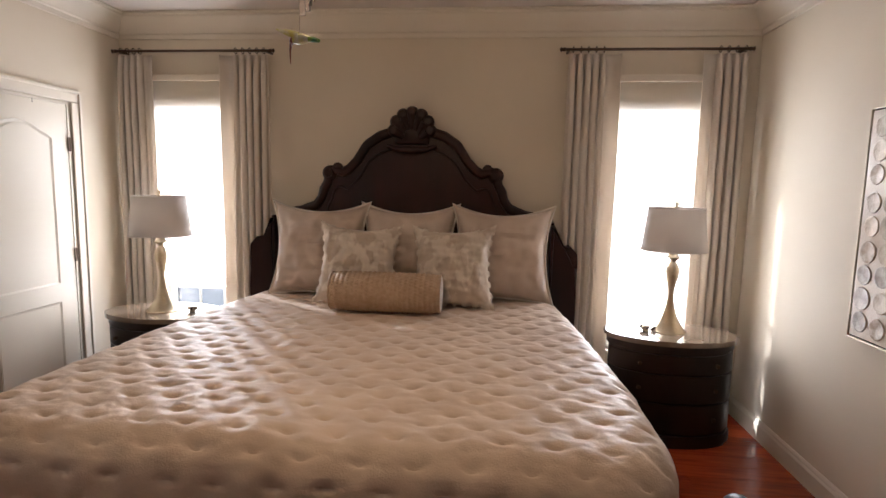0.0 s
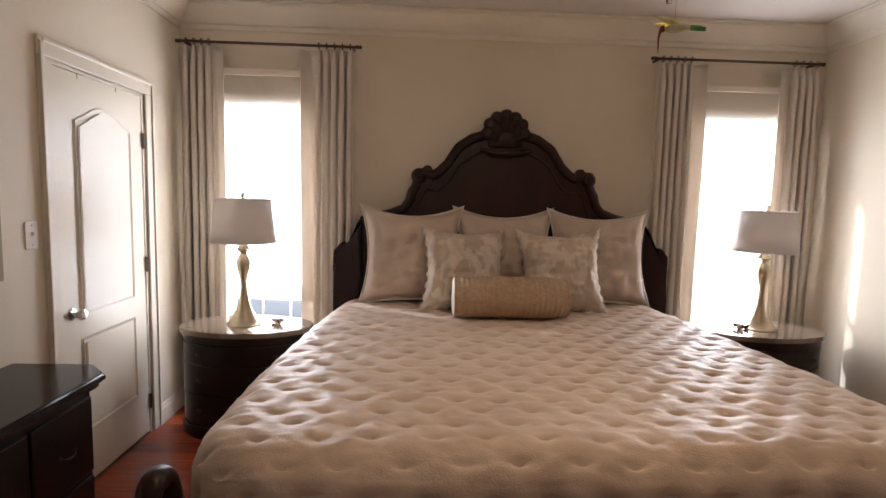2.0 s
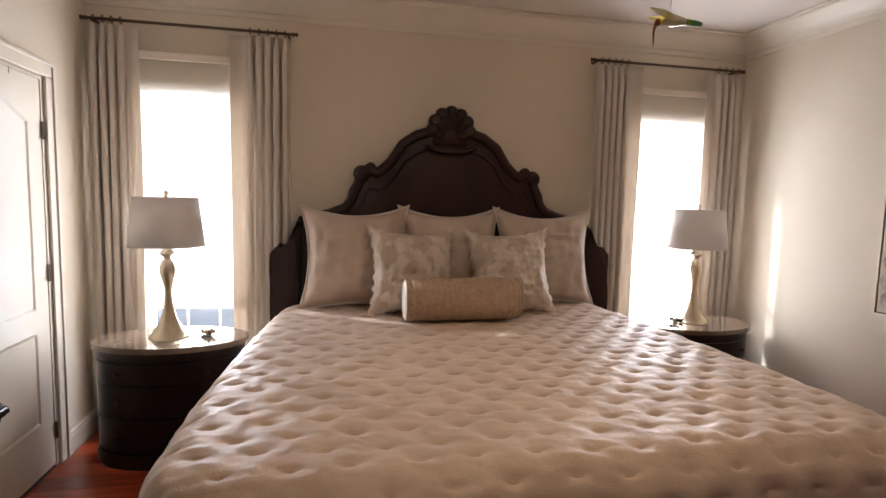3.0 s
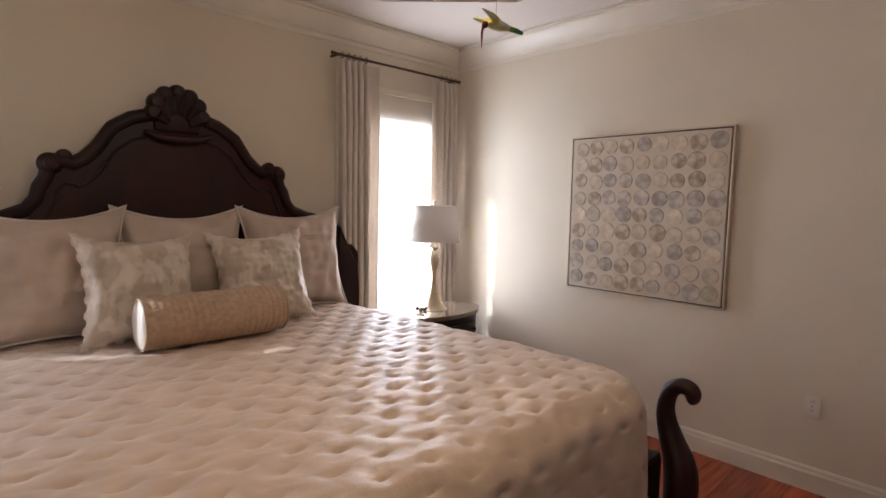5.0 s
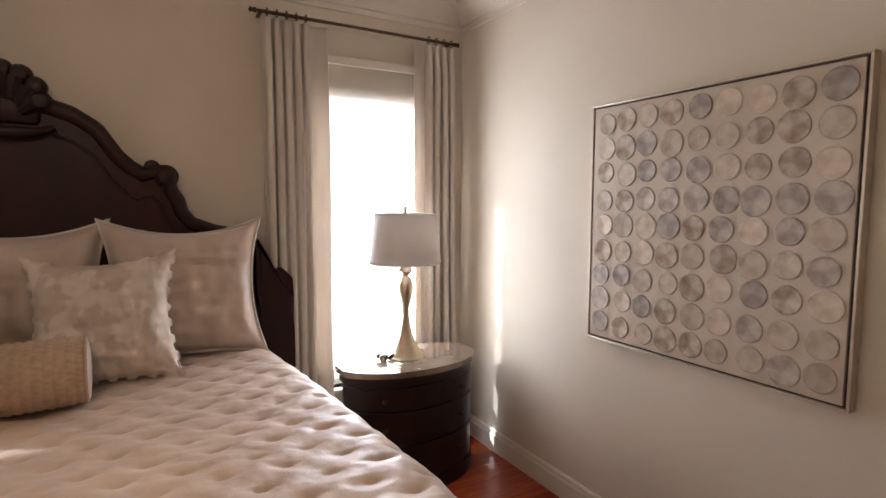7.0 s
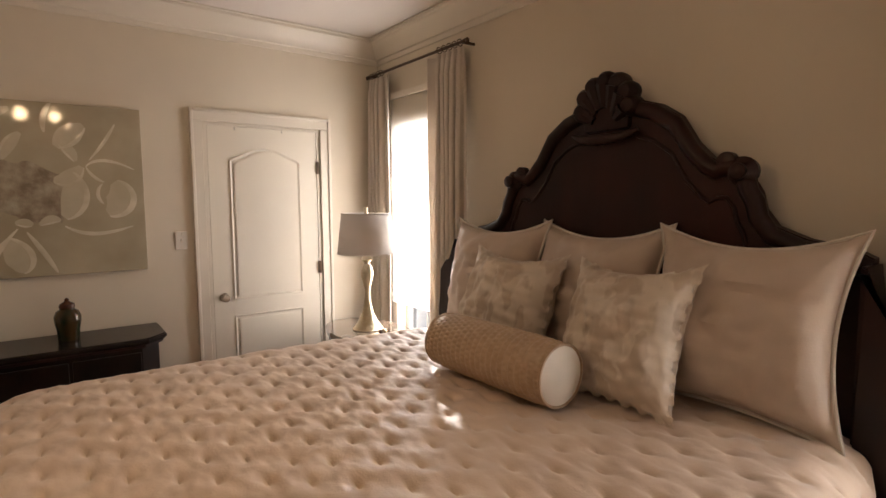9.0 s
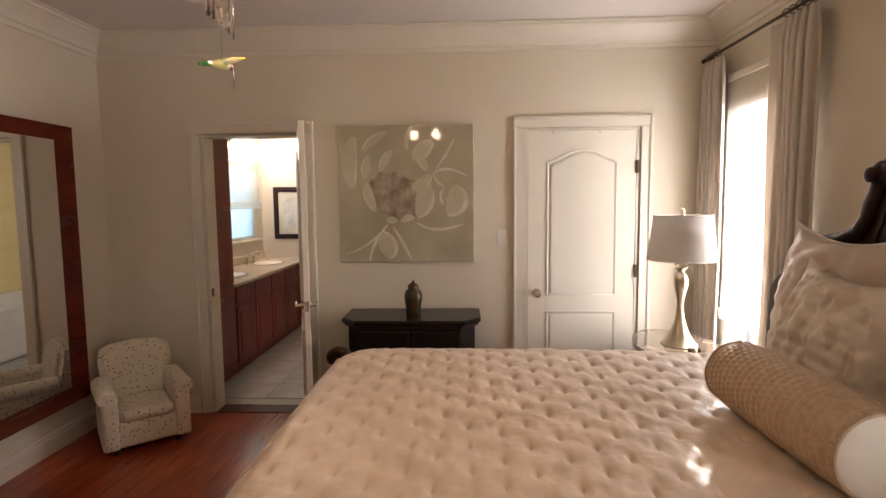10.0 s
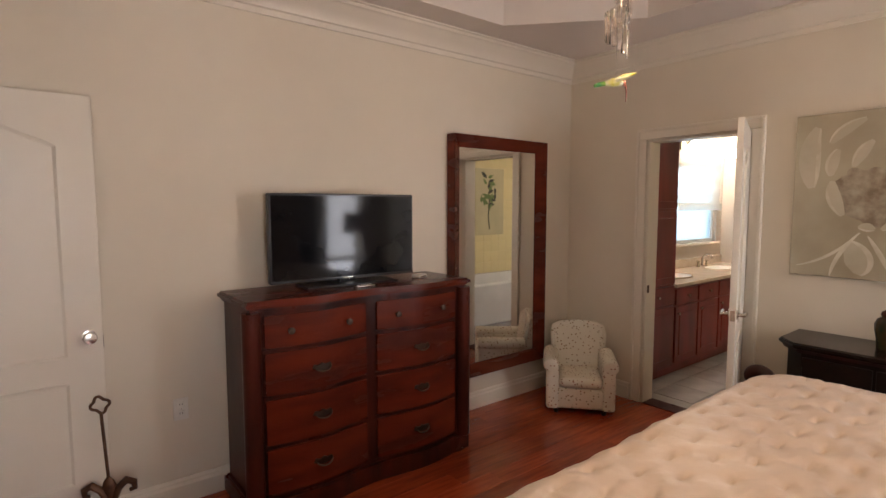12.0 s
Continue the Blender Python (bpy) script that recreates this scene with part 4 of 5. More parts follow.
# ---- black chest and vase ----
M_BLACK = material("black_lacquer", (0.008, 0.006, 0.005), 0.32, second=(0.018, 0.01, 0.007), scale=9, bump=0.05, rough_var=0.08, spec=0.25)
chest = thing("chest", pose(XW + 0.02, -2.08, 0, 0, 0, 90), "black lacquered chest with clipped corners and a dark polished top", "chest")
hw, d = 0.44, 0.40
corner = [(-hw, -0.0), (-hw, -d + 0.1), (-hw + 0.1, -d), (hw - 0.1, -d), (hw, -d + 0.1), (hw, 0.0)]
part("body", slab([(x * 0.96, y * 0.95) for x, y in corner], 0.08, 0.755), M_BLACK, chest)
part("plinth", slab(corner, 0.0, 0.085, bevel=0.012), M_BLACK, chest)
part("top", slab([(x * 1.05, y * 1.06) for x, y in corner], 0.757, 0.79, bevel=0.009), material("dark_polished_top", (0.016, 0.011, 0.009), 0.2, scale=5, rough_var=0.05, spec=0.3), chest)
part("moulding", slab([(x * 1.01, y * 1.015) for x, y in corner], 0.735, 0.758, bevel=0.006), M_DARKRED, chest)
for z0, z1 in ((0.12, 0.4), (0.42, 0.71)):
    for s in (-1, 1):
        dr = part("drawer", boxm(min(s * 0.008, s * 0.32), max(s * 0.008, s * 0.32), -0.392, -0.376, z0, z1, 0.005), M_BLACK, chest)
        part("pull", tube([(s * 0.165 + 0.04 * math.cos(a), -0.398 - 0.012 * math.sin(a), (z0 + z1) / 2 - 0.02 * math.sin(a)) for a in np.linspace(0, math.pi, 9)], 0.004, 6), M_BRONZE, dr)

M_GLAZE = material("amber_glaze", (0.075, 0.035, 0.01), 0.14, second=(0.018, 0.03, 0.014), scale=14, stretch=(1, 1, 0.6), rough_var=0.05)
vase = thing("ginger_jar", pose(-2.03, -2.075, 0.79), "small lidded jar in mottled amber and green glaze", "jar")
part("jar", lathe([(0, 0), (0.047, 0), (0.05, 0.008), (0.052, 0.05), (0.062, 0.1), (0.063, 0.13), (0.052, 0.158), (0.034, 0.17), (0.034, 0.178), (0, 0.178)], 24), M_GLAZE, vase)
part("lid", lathe([(0.036, 0.177), (0.038, 0.182), (0.034, 0.198), (0.014, 0.21), (0.008, 0.216), (0.012, 0.222), (0.0, 0.232)], 20), material("lid_glaze", (0.1, 0.035, 0.015), 0.2, scale=12), vase)


# ---- switches, outlets ----
M_PLATE = material("white_plastic", (0.74, 0.69, 0.61), 0.35, scale=4)


def wall_plate(name, at, label, kind):
    e = thing(name, at, label, kind)
    part("plate", boxm(-0.036, 0.036, -0.006, 0, -0.058, 0.058, 0.003), M_PLATE, e)
    if name == "light_switch":
        part("toggle", boxm(-0.005, 0.005, -0.018, -0.005, -0.002, 0.014, 0.002), M_PLATE, e)
        part("toggle_slot", boxm(-0.007, 0.007, -0.0072, -0.0055, -0.014, 0.014), M_TRIM, e)
    else:
        for z in (-0.024, 0.024):
            s = part("socket", boxm(-0.017, 0.017, -0.0085, -0.0055, z - 0.015, z + 0.015, 0.002), M_PLATE, e)
            for x in (-0.006, 0.006):
                part("slot", boxm(x - 0.0012, x + 0.0012, -0.009, -0.0084, z - 0.003, z + 0.007), M_LINER, s)
    for z in ((-0.042, 0.042) if name == "light_switch" else (0,)):
        part("screw", lathe([(0.003, 0), (0.002, 0.001), (0, 0.001)], 8), M_NICKEL, e, at=pose(0, -0.006, z, 90))
    return e


wall_plate("light_switch", pose(XW, -1.455, 1.29, 0, 0, 90), "white toggle light switch plate on the wall beside the door", "switch")
wall_plate("power_outlet", pose(XE, -2.69, 0.455, 0, 0, -90), "white double power outlet low on the wall", "outlet")
wall_plate("power_outlet", pose(0.925, YS, 0.5, 0, 0, 180), "white double power outlet low on the wall", "outlet")

# ---- dresser and television ----
M_CHERRY = material("cherry_wood", (0.14, 0.021, 0.008), 0.26, second=(0.065, 0.011, 0.005), scale=4, stretch=(0.35, 1, 2.2), bump=0.05, bump_scale=60, rough_var=0.08, coat=0.05, detail=6, spec=0.25)
M_CHERRYDARK = material("dark_cherry_wood", (0.08, 0.015, 0.008), 0.3, second=(0.03, 0.008, 0.005), scale=4, stretch=(2, 1, 0.4), bump=0.05, rough_var=0.08, coat=0.03, spec=0.2)
dresser = thing("dresser", pose(0.045, YS + 0.03, 0, 0, 0, 180), "cherry wood eight-drawer dresser with a serpentine front and dark pulls", "dresser")
DW, DD, DH = 0.655, 0.42, 1.10


def front(x):
    """Serpentine front line: two shallow swells."""
    return -DD - 0.018 * math.cos((abs(x) - 0.33) * 2 * math.pi / 0.66) * (1 if abs(x) < DW else 0)


def serp(x0, x1, back, n=16, out=0.0):
    xs = [x0 + (x1 - x0) * k / n for k in range(n + 1)]
    return [(x, front(x) - out) for x in xs] + [(x1, back), (x0, back)]


part("carcass", slab(serp(-DW, DW, 0.0, 28), 0.09, 1.055), M_CHERRYDARK, dresser)
part("top", slab(serp(-DW - 0.035, DW + 0.035, 0.0, 28, 0.035), 1.062, 1.1, bevel=0.011), M_CHERRY, dresser)
part("cornice", slab(serp(-DW - 0.015, DW + 0.015, 0.0, 28, 0.015), 1.045, 1.063, bevel=0.006), M_CHERRYDARK, dresser)
part("plinth", slab(serp(-DW - 0.03, DW + 0.03, 0.0, 28, 0.03), 0.0, 0.1, bevel=0.012), M_CHERRYDARK, dresser)
for s in (-1, 1):
    part("corner_post", slab([(s * DW * 1.005 + 0.045 * math.cos(a), -DD - 0.0 + 0.045 * math.sin(a)) for a in np.linspace(0, 2 * math.pi, 17)[:-1]], 0.1, 1.045), M_CHERRYDARK, dresser)
    for z0, z1, kind in ((0.86, 1.02, "knob"), (0.625, 0.835, "pull"), (0.375, 0.6, "pull"), (0.125, 0.35, "pull")):
        x0, x1 = sorted((s * 0.035, s * 0.595))
        dr = part("drawer", slab([(x, y) for x, y in serp(x0, x1, -DD + 0.03, 14, 0.014)], z0, z1, bevel=0.006), M_CHERRY, dresser)
        part("bead", slab(serp(x0 - 0.01, x1 + 0.01, -DD + 0.03, 14, 0.007), z0 - 0.012, z0 - 0.002, bevel=0.003), M_CHERRYDARK, dr)
        zc = (z0 + z1) / 2
        if kind == "knob":
            for x in (x0 + 0.12, x1 - 0.12):
                part("knob", lathe([(0.009, 0), (0.008, 0.014), (0.017, 0.02), (0.017, 0.028), (0, 0.032)], 14), M_BRONZE, dr, at=pose(x, front(x) - 0.013, zc, 90))
        else:
            xc = (x0 + x1) / 2
            bm = prism([(-0.055, 0.0), (-0.045, 0.018), (-0.02, 0.012), (0, 0.024), (0.02, 0.012), (0.045, 0.018), (0.055, 0.0), (0.03, -0.012), (0, -0.02), (-0.03, -0.012)], -0.004, 0.004)
            tube([(0.042 * math.cos(a), -0.012 - 0.012 * math.sin(a), -0.022 * math.sin(a) + 0.004) for a in np.linspace(0, math.pi, 11)], 0.0045, 6, bm)
            part("drawer_pull", bm, M_BRONZE, dr, at=pose(xc, front(xc) - 0.015, zc))

M_SCREEN = material("screen_glass", (0.004, 0.004, 0.005), 0.07, scale=2, second=(0.008, 0.008, 0.009), spec=0.2)
M_TVBLACK = material("black_plastic", (0.012, 0.012, 0.013), 0.3, scale=8)
tv = thing("television", pose(0.065, -4.11, 1.1, 0, 0, 177.6), "black flat television standing on the dresser, switched off", "television")
part("casing", boxm(-0.448, 0.448, 0.0, 0.045, 0.03, 0.515, 0.006), M_TVBLACK, tv)
part("screen", boxm(-0.436, 0.436, -0.003, 0.0, 0.045, 0.503), M_SCREEN, tv)
part("bezel", boxm(-0.446, 0.446, -0.005, 0.0, 0.03, 0.0445, 0.002), M_TVBLACK, tv)
part("name_mark", boxm(-0.03, 0.03, -0.0056, -0.0046, 0.035, 0.04), M_NICKEL, tv)
bm = boxm(-0.05, 0.05, 0.0, 0.04, 0.012, 0.06, 0.004)
box(bm, -0.28, 0.28, -0.1, 0.09, 0.0, 0.013, 0.005)
part("stand", bm, M_TVBLACK, tv)
gadget = thing("small_box", pose(-0.41, -4.06, 1.1, 0, 0, 20), "small white plastic box on the dresser beside the television", "box")
part("case", boxm(-0.045, 0.045, -0.03, 0.03, 0.0, 0.022, 0.006), M_PLATE, gadget)
part("front_strip", boxm(-0.03, 0.03, 0.0295, 0.0312, 0.006, 0.014, 0.001), M_NICKEL, gadget)
remote = thing("remote_control", pose(0.06, -3.93, 1.1, 0, 0, 4), "slim silver remote control lying on the dresser", "remote control")
part("case", boxm(-0.06, 0.06, -0.018, 0.018, 0.0, 0.014, 0.005), M_NICKEL, remote)
for k in range(5):
    part("button", boxm(-0.045 + 0.02 * k, -0.035 + 0.02 * k, -0.006, 0.006, 0.0135, 0.016, 0.001), M_PLATE, remote)

# ---- mirror, chair, iron stand ----
M_MIRROR = material("mirror_silver", (0.86, 0.86, 0.84), 0.015, 1.0, second=(0.84, 0.84, 0.82), scale=1)
mirror = thing("wall_mirror", pose(-1.34, YS + 0.004, 1.165, 0, 0, 180), "tall wall mirror in a thick cherry wood frame", "mirror")
mw, mh, f = 0.49, 0.885, 0.09
for nm, o in (("stile", [(-mw, -mh), (-mw + f, -mh + f), (-mw + f, mh - f), (-mw, mh)]), ("stile", [(mw, -mh), (mw, mh), (mw - f, mh - f), (mw - f, -mh + f)]),
              ("rail", [(-mw, mh), (-mw + f, mh - f), (mw - f, mh - f), (mw, mh)]), ("rail", [(-mw, -mh), (mw, -mh), (mw - f, -mh + f), (-mw + f, -mh + f)])):
    bm = bmesh.new()
    back = [bm.verts.new((x, 0, z)) for x, z in o]
    inner = lambda x, z: abs(x) < mw - 0.01 and abs(z) < mh - 0.01
    fr = [bm.verts.new((x, -0.03 if inner(x, z) else -0.085, z)) for x, z in o]
    bm.faces.new(back)
    bm.faces.new(fr)
    for k in range(4):
        bm.faces.new([back[k], back[(k + 1) % 4], fr[(k + 1) % 4], fr[k]])
    bmesh.ops.bevel(bm, geom=[e for e in bm.edges if e.verts[0] in fr and e.verts[1] in fr], offset=0.004, segments=2, affect="EDGES")
    part(nm, bm, M_CHERRY, mirror)
part("mirror_glass", boxm(-mw + f - 0.005, mw - f + 0.005, -0.028, -0.02, -mh + f - 0.005, mh - f + 0.005), M_MIRROR, mirror)

M_FLORAL = material("floral_cotton", (0.76, 0.69, 0.57), 0.85, second=(0.71, 0.64, 0.52), scale=5, bump=0.15, bump_scale=400)
nt = M_FLORAL.node_tree
vor = nt.nodes.new("ShaderNodeTexVoronoi")
vor.inputs["Scale"].default_value = 44
vco = nt.nodes.new("ShaderNodeTexCoord")
nt.links.new(vco.outputs["Object"], vor.inputs["Vector"])
lim = nt.nodes.new("ShaderNodeMapRange")
lim.inputs["From Min"].default_value, lim.inputs["From Max"].default_value = 0.2, 0.27
lim.inputs["To Min"].default_value, lim.inputs["To Max"].default_value = 1.0, 0.0
nt.links.new(vor.outputs["Distance"], lim.inputs["Value"])
tint = nt.nodes.new("ShaderNodeMix")
tint.data_type = "RGBA"
tint.inputs["A"].default_value, tint.inputs["B"].default_value = (0.4, 0.16, 0.1, 1), (0.3, 0.27, 0.12, 1)
nt.links.new(vor.outputs["Color"], tint.inputs["Factor"])
top = nt.nodes.new("ShaderNodeMix")
top.data_type = "RGBA"
base_link = nt.nodes["Principled BSDF"].inputs["Base Color"].links[0].from_socket
nt.links.new(base_link, top.inputs["A"])
nt.links.new(tint.outputs["Result"], top.inputs["B"])
nt.links.new(lim.outputs[0], top.inputs["Factor"])
nt.links.new(top.outputs["Result"], nt.nodes["Principled BSDF"].inputs["Base Color"])
chair = thing("armchair", pose(-1.80, -3.87, 0, 0, 0, 130) @ Matrix.Diagonal((1.16, 1.1, 1.03, 1)), "child-size armchair covered in cream cotton with a small floral print", "armchair")
part("base", boxm(-0.19, 0.19, -0.19, 0.17, 0.035, 0.2, 0.03, 3), M_FLORAL, chair)
part("seat_cushion", boxm(-0.135, 0.135, -0.205, 0.12, 0.19, 0.27, 0.035, 4), M_FLORAL, chair)
bm = prism([(-0.17, 0.2), (0.17, 0.2), (0.19, 0.5), (0.175, 0.565), (0.12, 0.595), (0, 0.605), (-0.12, 0.595), (-0.175, 0.565), (-0.19, 0.5)], -0.055, 0.055)
bmesh.ops.bevel(bm, geom=[e for e in bm.edges if abs(e.verts[0].co.y - e.verts[1].co.y) < 0.001], offset=0.028, segments=3, affect="EDGES")
part("backrest", bm, M_FLORAL, chair, at=pose(0, 0.15, 0, -9))
for s in (-1, 1):
    bm = boxm(s * 0.175 - 0.04, s * 0.175 + 0.04, -0.2, 0.17, 0.035, 0.36, 0.02, 3)
    part("arm", bm, M_FLORAL, chair)
    part("arm_roll", lathe([(0, -0.2), (0.042, -0.195), (0.05, -0.18), (0.05, 0.17), (0, 0.18)], 16), M_FLORAL, chair, at=pose(s * 0.185, -0.005, 0.355, -90))
    for y in (-0.16, 0.14):
        part("foot", lathe([(0.014, 0), (0.018, 0.04)], 10), M_DARK, chair, at=pose(s * 0.15, y, 0))

M_IRON = material("rusty_iron", (0.09, 0.045, 0.025), 0.5, 0.6, second=(0.16, 0.08, 0.04), scale=18, bump=0.2)
stand = thing("iron_doorstop", pose(1.255, -4.165, 0, 0, 3, -20), "tall wrought iron fleur-de-lis doorstop with a ring handle", "doorstop")
part("stem", tube([(0, 0, 0.01), (0, 0, 0.62)], 0.007, 8), M_IRON, stand)
part("ring_handle", tube([((0.034 + 0.006 * math.cos(4 * a + 0.785)) * math.cos(a), 0, 0.655 + (0.034 + 0.006 * math.cos(4 * a + 0.785)) * math.sin(a)) for a in np.linspace(0, 2 * math.pi, 29)[:-1]], 0.0065, 8, None, True), M_IRON, stand)
part("centre_leaf", lathe([(0.02, 0.0), (0.028, 0.03), (0.02, 0.1), (0.032, 0.14), (0.022, 0.17), (0, 0.2)], 12, None, 1, 0.5), M_IRON, stand, at=pose(0, 0, 0.125))
for s in (-1, 1):
    part("side_leaf", tube([(s * 0.015, 0, 0.08), (s * 0.035, 0, 0.13), (s * 0.07, 0, 0.16), (s * 0.1, 0, 0.145), (s * 0.1, 0, 0.115), (s * 0.08, 0, 0.11)], [0.014, 0.017, 0.018, 0.016, 0.012, 0.01], 8), M_IRON, stand, at=pose(0, 0, 0.125))
    part("foot_scroll", tube([(s * 0.015, 0, 0.05), (s * 0.05, 0, 0.06), (s * 0.075, 0, 0.035), (s * 0.06, 0, 0.015)], [0.012, 0.013, 0.012, 0.01], 8), M_IRON, stand, at=pose(0, 0, 0.125))
part("foot_plate", boxm(-0.08, 0.08, -0.06, 0.06, 0.0, 0.012, 0.004), M_IRON, stand)

# ---- ceiling light with hanging crystals and a glass bird ----
M_BULB = glow_material("frosted_bulb", (1.0, 0.68, 0.36), 85)
light = thing("ceiling_light", pose(0.0, -2.15, 0), "brass ceiling light with two frosted bulbs on short arms", "ceiling light")
part("canopy", lathe([(0.075, ZC + 0.268), (0.07, ZC + 0.25), (0.02, ZC + 0.235), (0, ZC + 0.235)], 24), M_BRASS, light)
part("downrod", tube([(0, 0, 2.5), (0, 0, ZC + 0.25)], 0.011), M_BRASS, light)
part("hub", lathe([(0, 2.38), (0.04, 2.385), (0.06, 2.42), (0.05, 2.47), (0.02, 2.52), (0, 2.52)], 24), M_BRASS, light)
for k in range(2):
    a = math.pi * k + math.pi / 2
    c, s = math.cos(a), math.sin(a)
    part("arm", tube([(0.04 * c, 0.04 * s, 2.42), (0.09 * c, 0.09 * s, 2.44), (0.12 * c, 0.12 * s, 2.4), (0.12 * c, 0.12 * s, 2.34)], 0.008, 8), M_BRASS, light)
    part("bulb", lathe([(0.012, 2.34), (0.016, 2.325), (0.03, 2.295), (0.031, 2.28), (0.022, 2.262), (0, 2.257)], 16, None, 1, 1, (0.12 * c, 0.12 * s, 0)), M_BULB, light)

M_CRYSTAL = glass_material("crystal", (1, 0.94, 0.88), 0.12)
chime = thing("crystal_chime", pose(0.045, -2.39, 0.0), "hanging chime of clear glass strips on a thin chain", "wind chime")
part("chain", tube([(-0.045, 0.24, 2.37), (-0.03, 0.13, 2.35), (-0.005, 0.03, 2.31), (0, 0, 2.25)], 0.0022, 6), M_BRASS, chime)
part("cord", tube([(0, 0, 2.25), (0, 0, 1.955)], 0.0008, 5), M_NICKEL, chime)
part("hook", lathe([(0, 2.232), (0.008, 2.238), (0.01, 2.246), (0, 2.253)], 8), M_BRONZE, chime)
rnd = random.Random(3)
for k in range(16):
    # a winding stair of flat strips
    a = 0.6 + k * 0.5
    r = 0.036
    z = 2.245 - 0.0105 * k
    bm = boxm(-0.008, 0.008, -0.0022, 0.0022, -0.085, 0.0, 0.0018)
    part("glass_strip", bm, M_CRYSTAL, chime, at=pose(r * math.cos(a), r * math.sin(a), z, rnd.uniform(-4, 4), rnd.uniform(-4, 4), math.degrees(a) + 90))
    part("strip_wire", tube([(0, 0, z + 0.006), (r * math.cos(a), r * math.sin(a), z - 0.002)], 0.0006, 4), M_NICKEL, chime)
M_BIRD = material("bird_glass_yellow", (0.62, 0.56, 0.06), 0.08, second=(0.75, 0.72, 0.5), scale=30, coat=0.6)
M_GREEN = material("bird_glass_green", (0.03, 0.22, 0.1), 0.08, second=(0.25, 0.4, 0.05), scale=25, coat=0.6)
M_RED = material("bird_glass_red", (0.18, 0.03, 0.015), 0.1, scale=20, coat=0.6)
bird = thing("glass_bird", pose(0.045, -2.39, 1.93, 0, 0, -28) @ Matrix.Diagonal((0.66, 0.66, 0.8, 1)), "small blown glass hummingbird in yellow, green and red", "ornament")
part("body", tube([(0.075, 0, -0.004), (0.05, 0, 0.0), (0.02, 0, 0.004), (-0.01, 0, 0.006), (-0.035, 0, 0.004)], [0.004, 0.01, 0.017, 0.018, 0.009], 12), M_BIRD, bird)
part("tail", tube([(0.055, 0, -0.001), (0.085, 0, -0.006), (0.11, 0, -0.012)], [0.009, 0.009, 0.006], 8), M_GREEN, bird)
part("head", lathe([(0, -0.012), (0.009, -0.008), (0.0125, 0), (0.009, 0.009), (0, 0.012)], 12), M_RED, bird, at=pose(-0.043, 0, 0.003))
part("beak", tube([(-0.05, 0, 0.0), (-0.056, 0, -0.025), (-0.055, 0, -0.07)], [0.006, 0.004, 0.0015], 8), M_RED, bird)
for s in (-1, 1):
    part("wing", tube([(0.005, s * 0.012, 0.012), (-0.03, s * 0.035, 0.022), (-0.075, s * 0.055, 0.034)], [0.012, 0.011, 0.002], 8), M_BIRD, bird)
part("loop", tube([(0.004 * math.cos(a), 0, 0.022 + 0.005 * math.sin(a)) for a in np.linspace(0, 2 * math.pi, 11)[:-1]], 0.001, 5, None, True), M_NICKEL, bird)

# ---- bathroom ----
BX, BS, BN = -5.2, -4.33, -1.5
M_BWALL = material("bath_wall_paint", (0.62, 0.54, 0.46), 0.7, scale=1.5, bump=0.05, bump_scale=200)
M_YELLOW = material("bath_yellow_tile", (0.8, 0.68, 0.37), 0.3, second=(0.77, 0.65, 0.34), scale=4, per_object=0.02)
BWIN = (-5.06, -4.1, 1.12, 2.02)
bm = bmesh.new()
for a, b, c, d in ((BX - 0.1, BWIN[0], 0, 2.6), (BWIN[1], XW - T, 0, 2.6), (BWIN[0], BWIN[1], 0, BWIN[2]), (BWIN[0], BWIN[1], BWIN[3], 2.6)):
    box(bm, a, b, BS - 0.1, BS, c, d)
structure("wall_bath_south", bm, M_BWALL)
structure("wall_bath_west", boxm(BX - 0.1, BX, BS, BN, 0, 2.6), M_BWALL)
structure("wall_bath_north", boxm(BX - 0.1, XW - T, BN, BN + 0.045, 0, 2.6), M_BWALL)
structure("ceiling_bath", boxm(BX - 0.1, XW - T, BS - 0.1, BN + 0.045, 2.6, 2.7), M_CEIL)
structure("floor_bath", boxm(BX - 0.1, XW - T, BS - 0.1, BN + 0.045, -0.12, -0.006), material("grout", (0.42, 0.4, 0.39), 0.9))
structure("trim_threshold", boxm(XW - T, XW + 0.01, BATH_DOOR[0] + 0.02, BATH_DOOR[1] - 0.02, -0.01, 0.006, 0.003), M_CHERRYDARK)
bw = tagged(thing("window_3", pose((BWIN[0] + BWIN[1]) / 2, BS - 0.06, BWIN[2]), "white bathroom window above the vanity, lower part uncovered", "window"), kind="structure")
ww, wh = (BWIN[1] - BWIN[0]) / 2, BWIN[3] - BWIN[2]
g = part("pane", boxm(-ww, ww, -0.004, 0.004, 0, wh), glass_material("sky_tinted_glass", (0.72, 0.92, 1.0), 0.35), bw)
g.visible_shadow = False
bm = bmesh.new()
for a, b, c, d in ((-ww, ww, 0.0, 0.035), (-ww, ww, 0.42, 0.46), (-ww, ww, wh - 0.04, wh), (-ww, -ww + 0.035, 0.035, wh - 0.04), (ww - 0.035, ww, 0.035, wh - 0.04)):
    box(bm, a, b, -0.02, 0.02, c, d)
part("sash", bm, M_OUTFRAME, bw)
part("window_sill", boxm(-ww - 0.05, ww + 0.05, 0.02, 0.09, -0.03, 0.0, 0.004), M_TRIM, bw)
bsh = thing("window_shade", pose((BWIN[0] + BWIN[1]) / 2, BS + 0.02, 2.06), "pale roman shade half raised over the bathroom window", "window shade")
part("cloth", grid_sheet(4, 20, lambda u, v: (-0.5 + 1.0 * u, 0.004 * math.sin(v * 20), -0.5 * v)), M_SHADE_CLOTH, bsh)
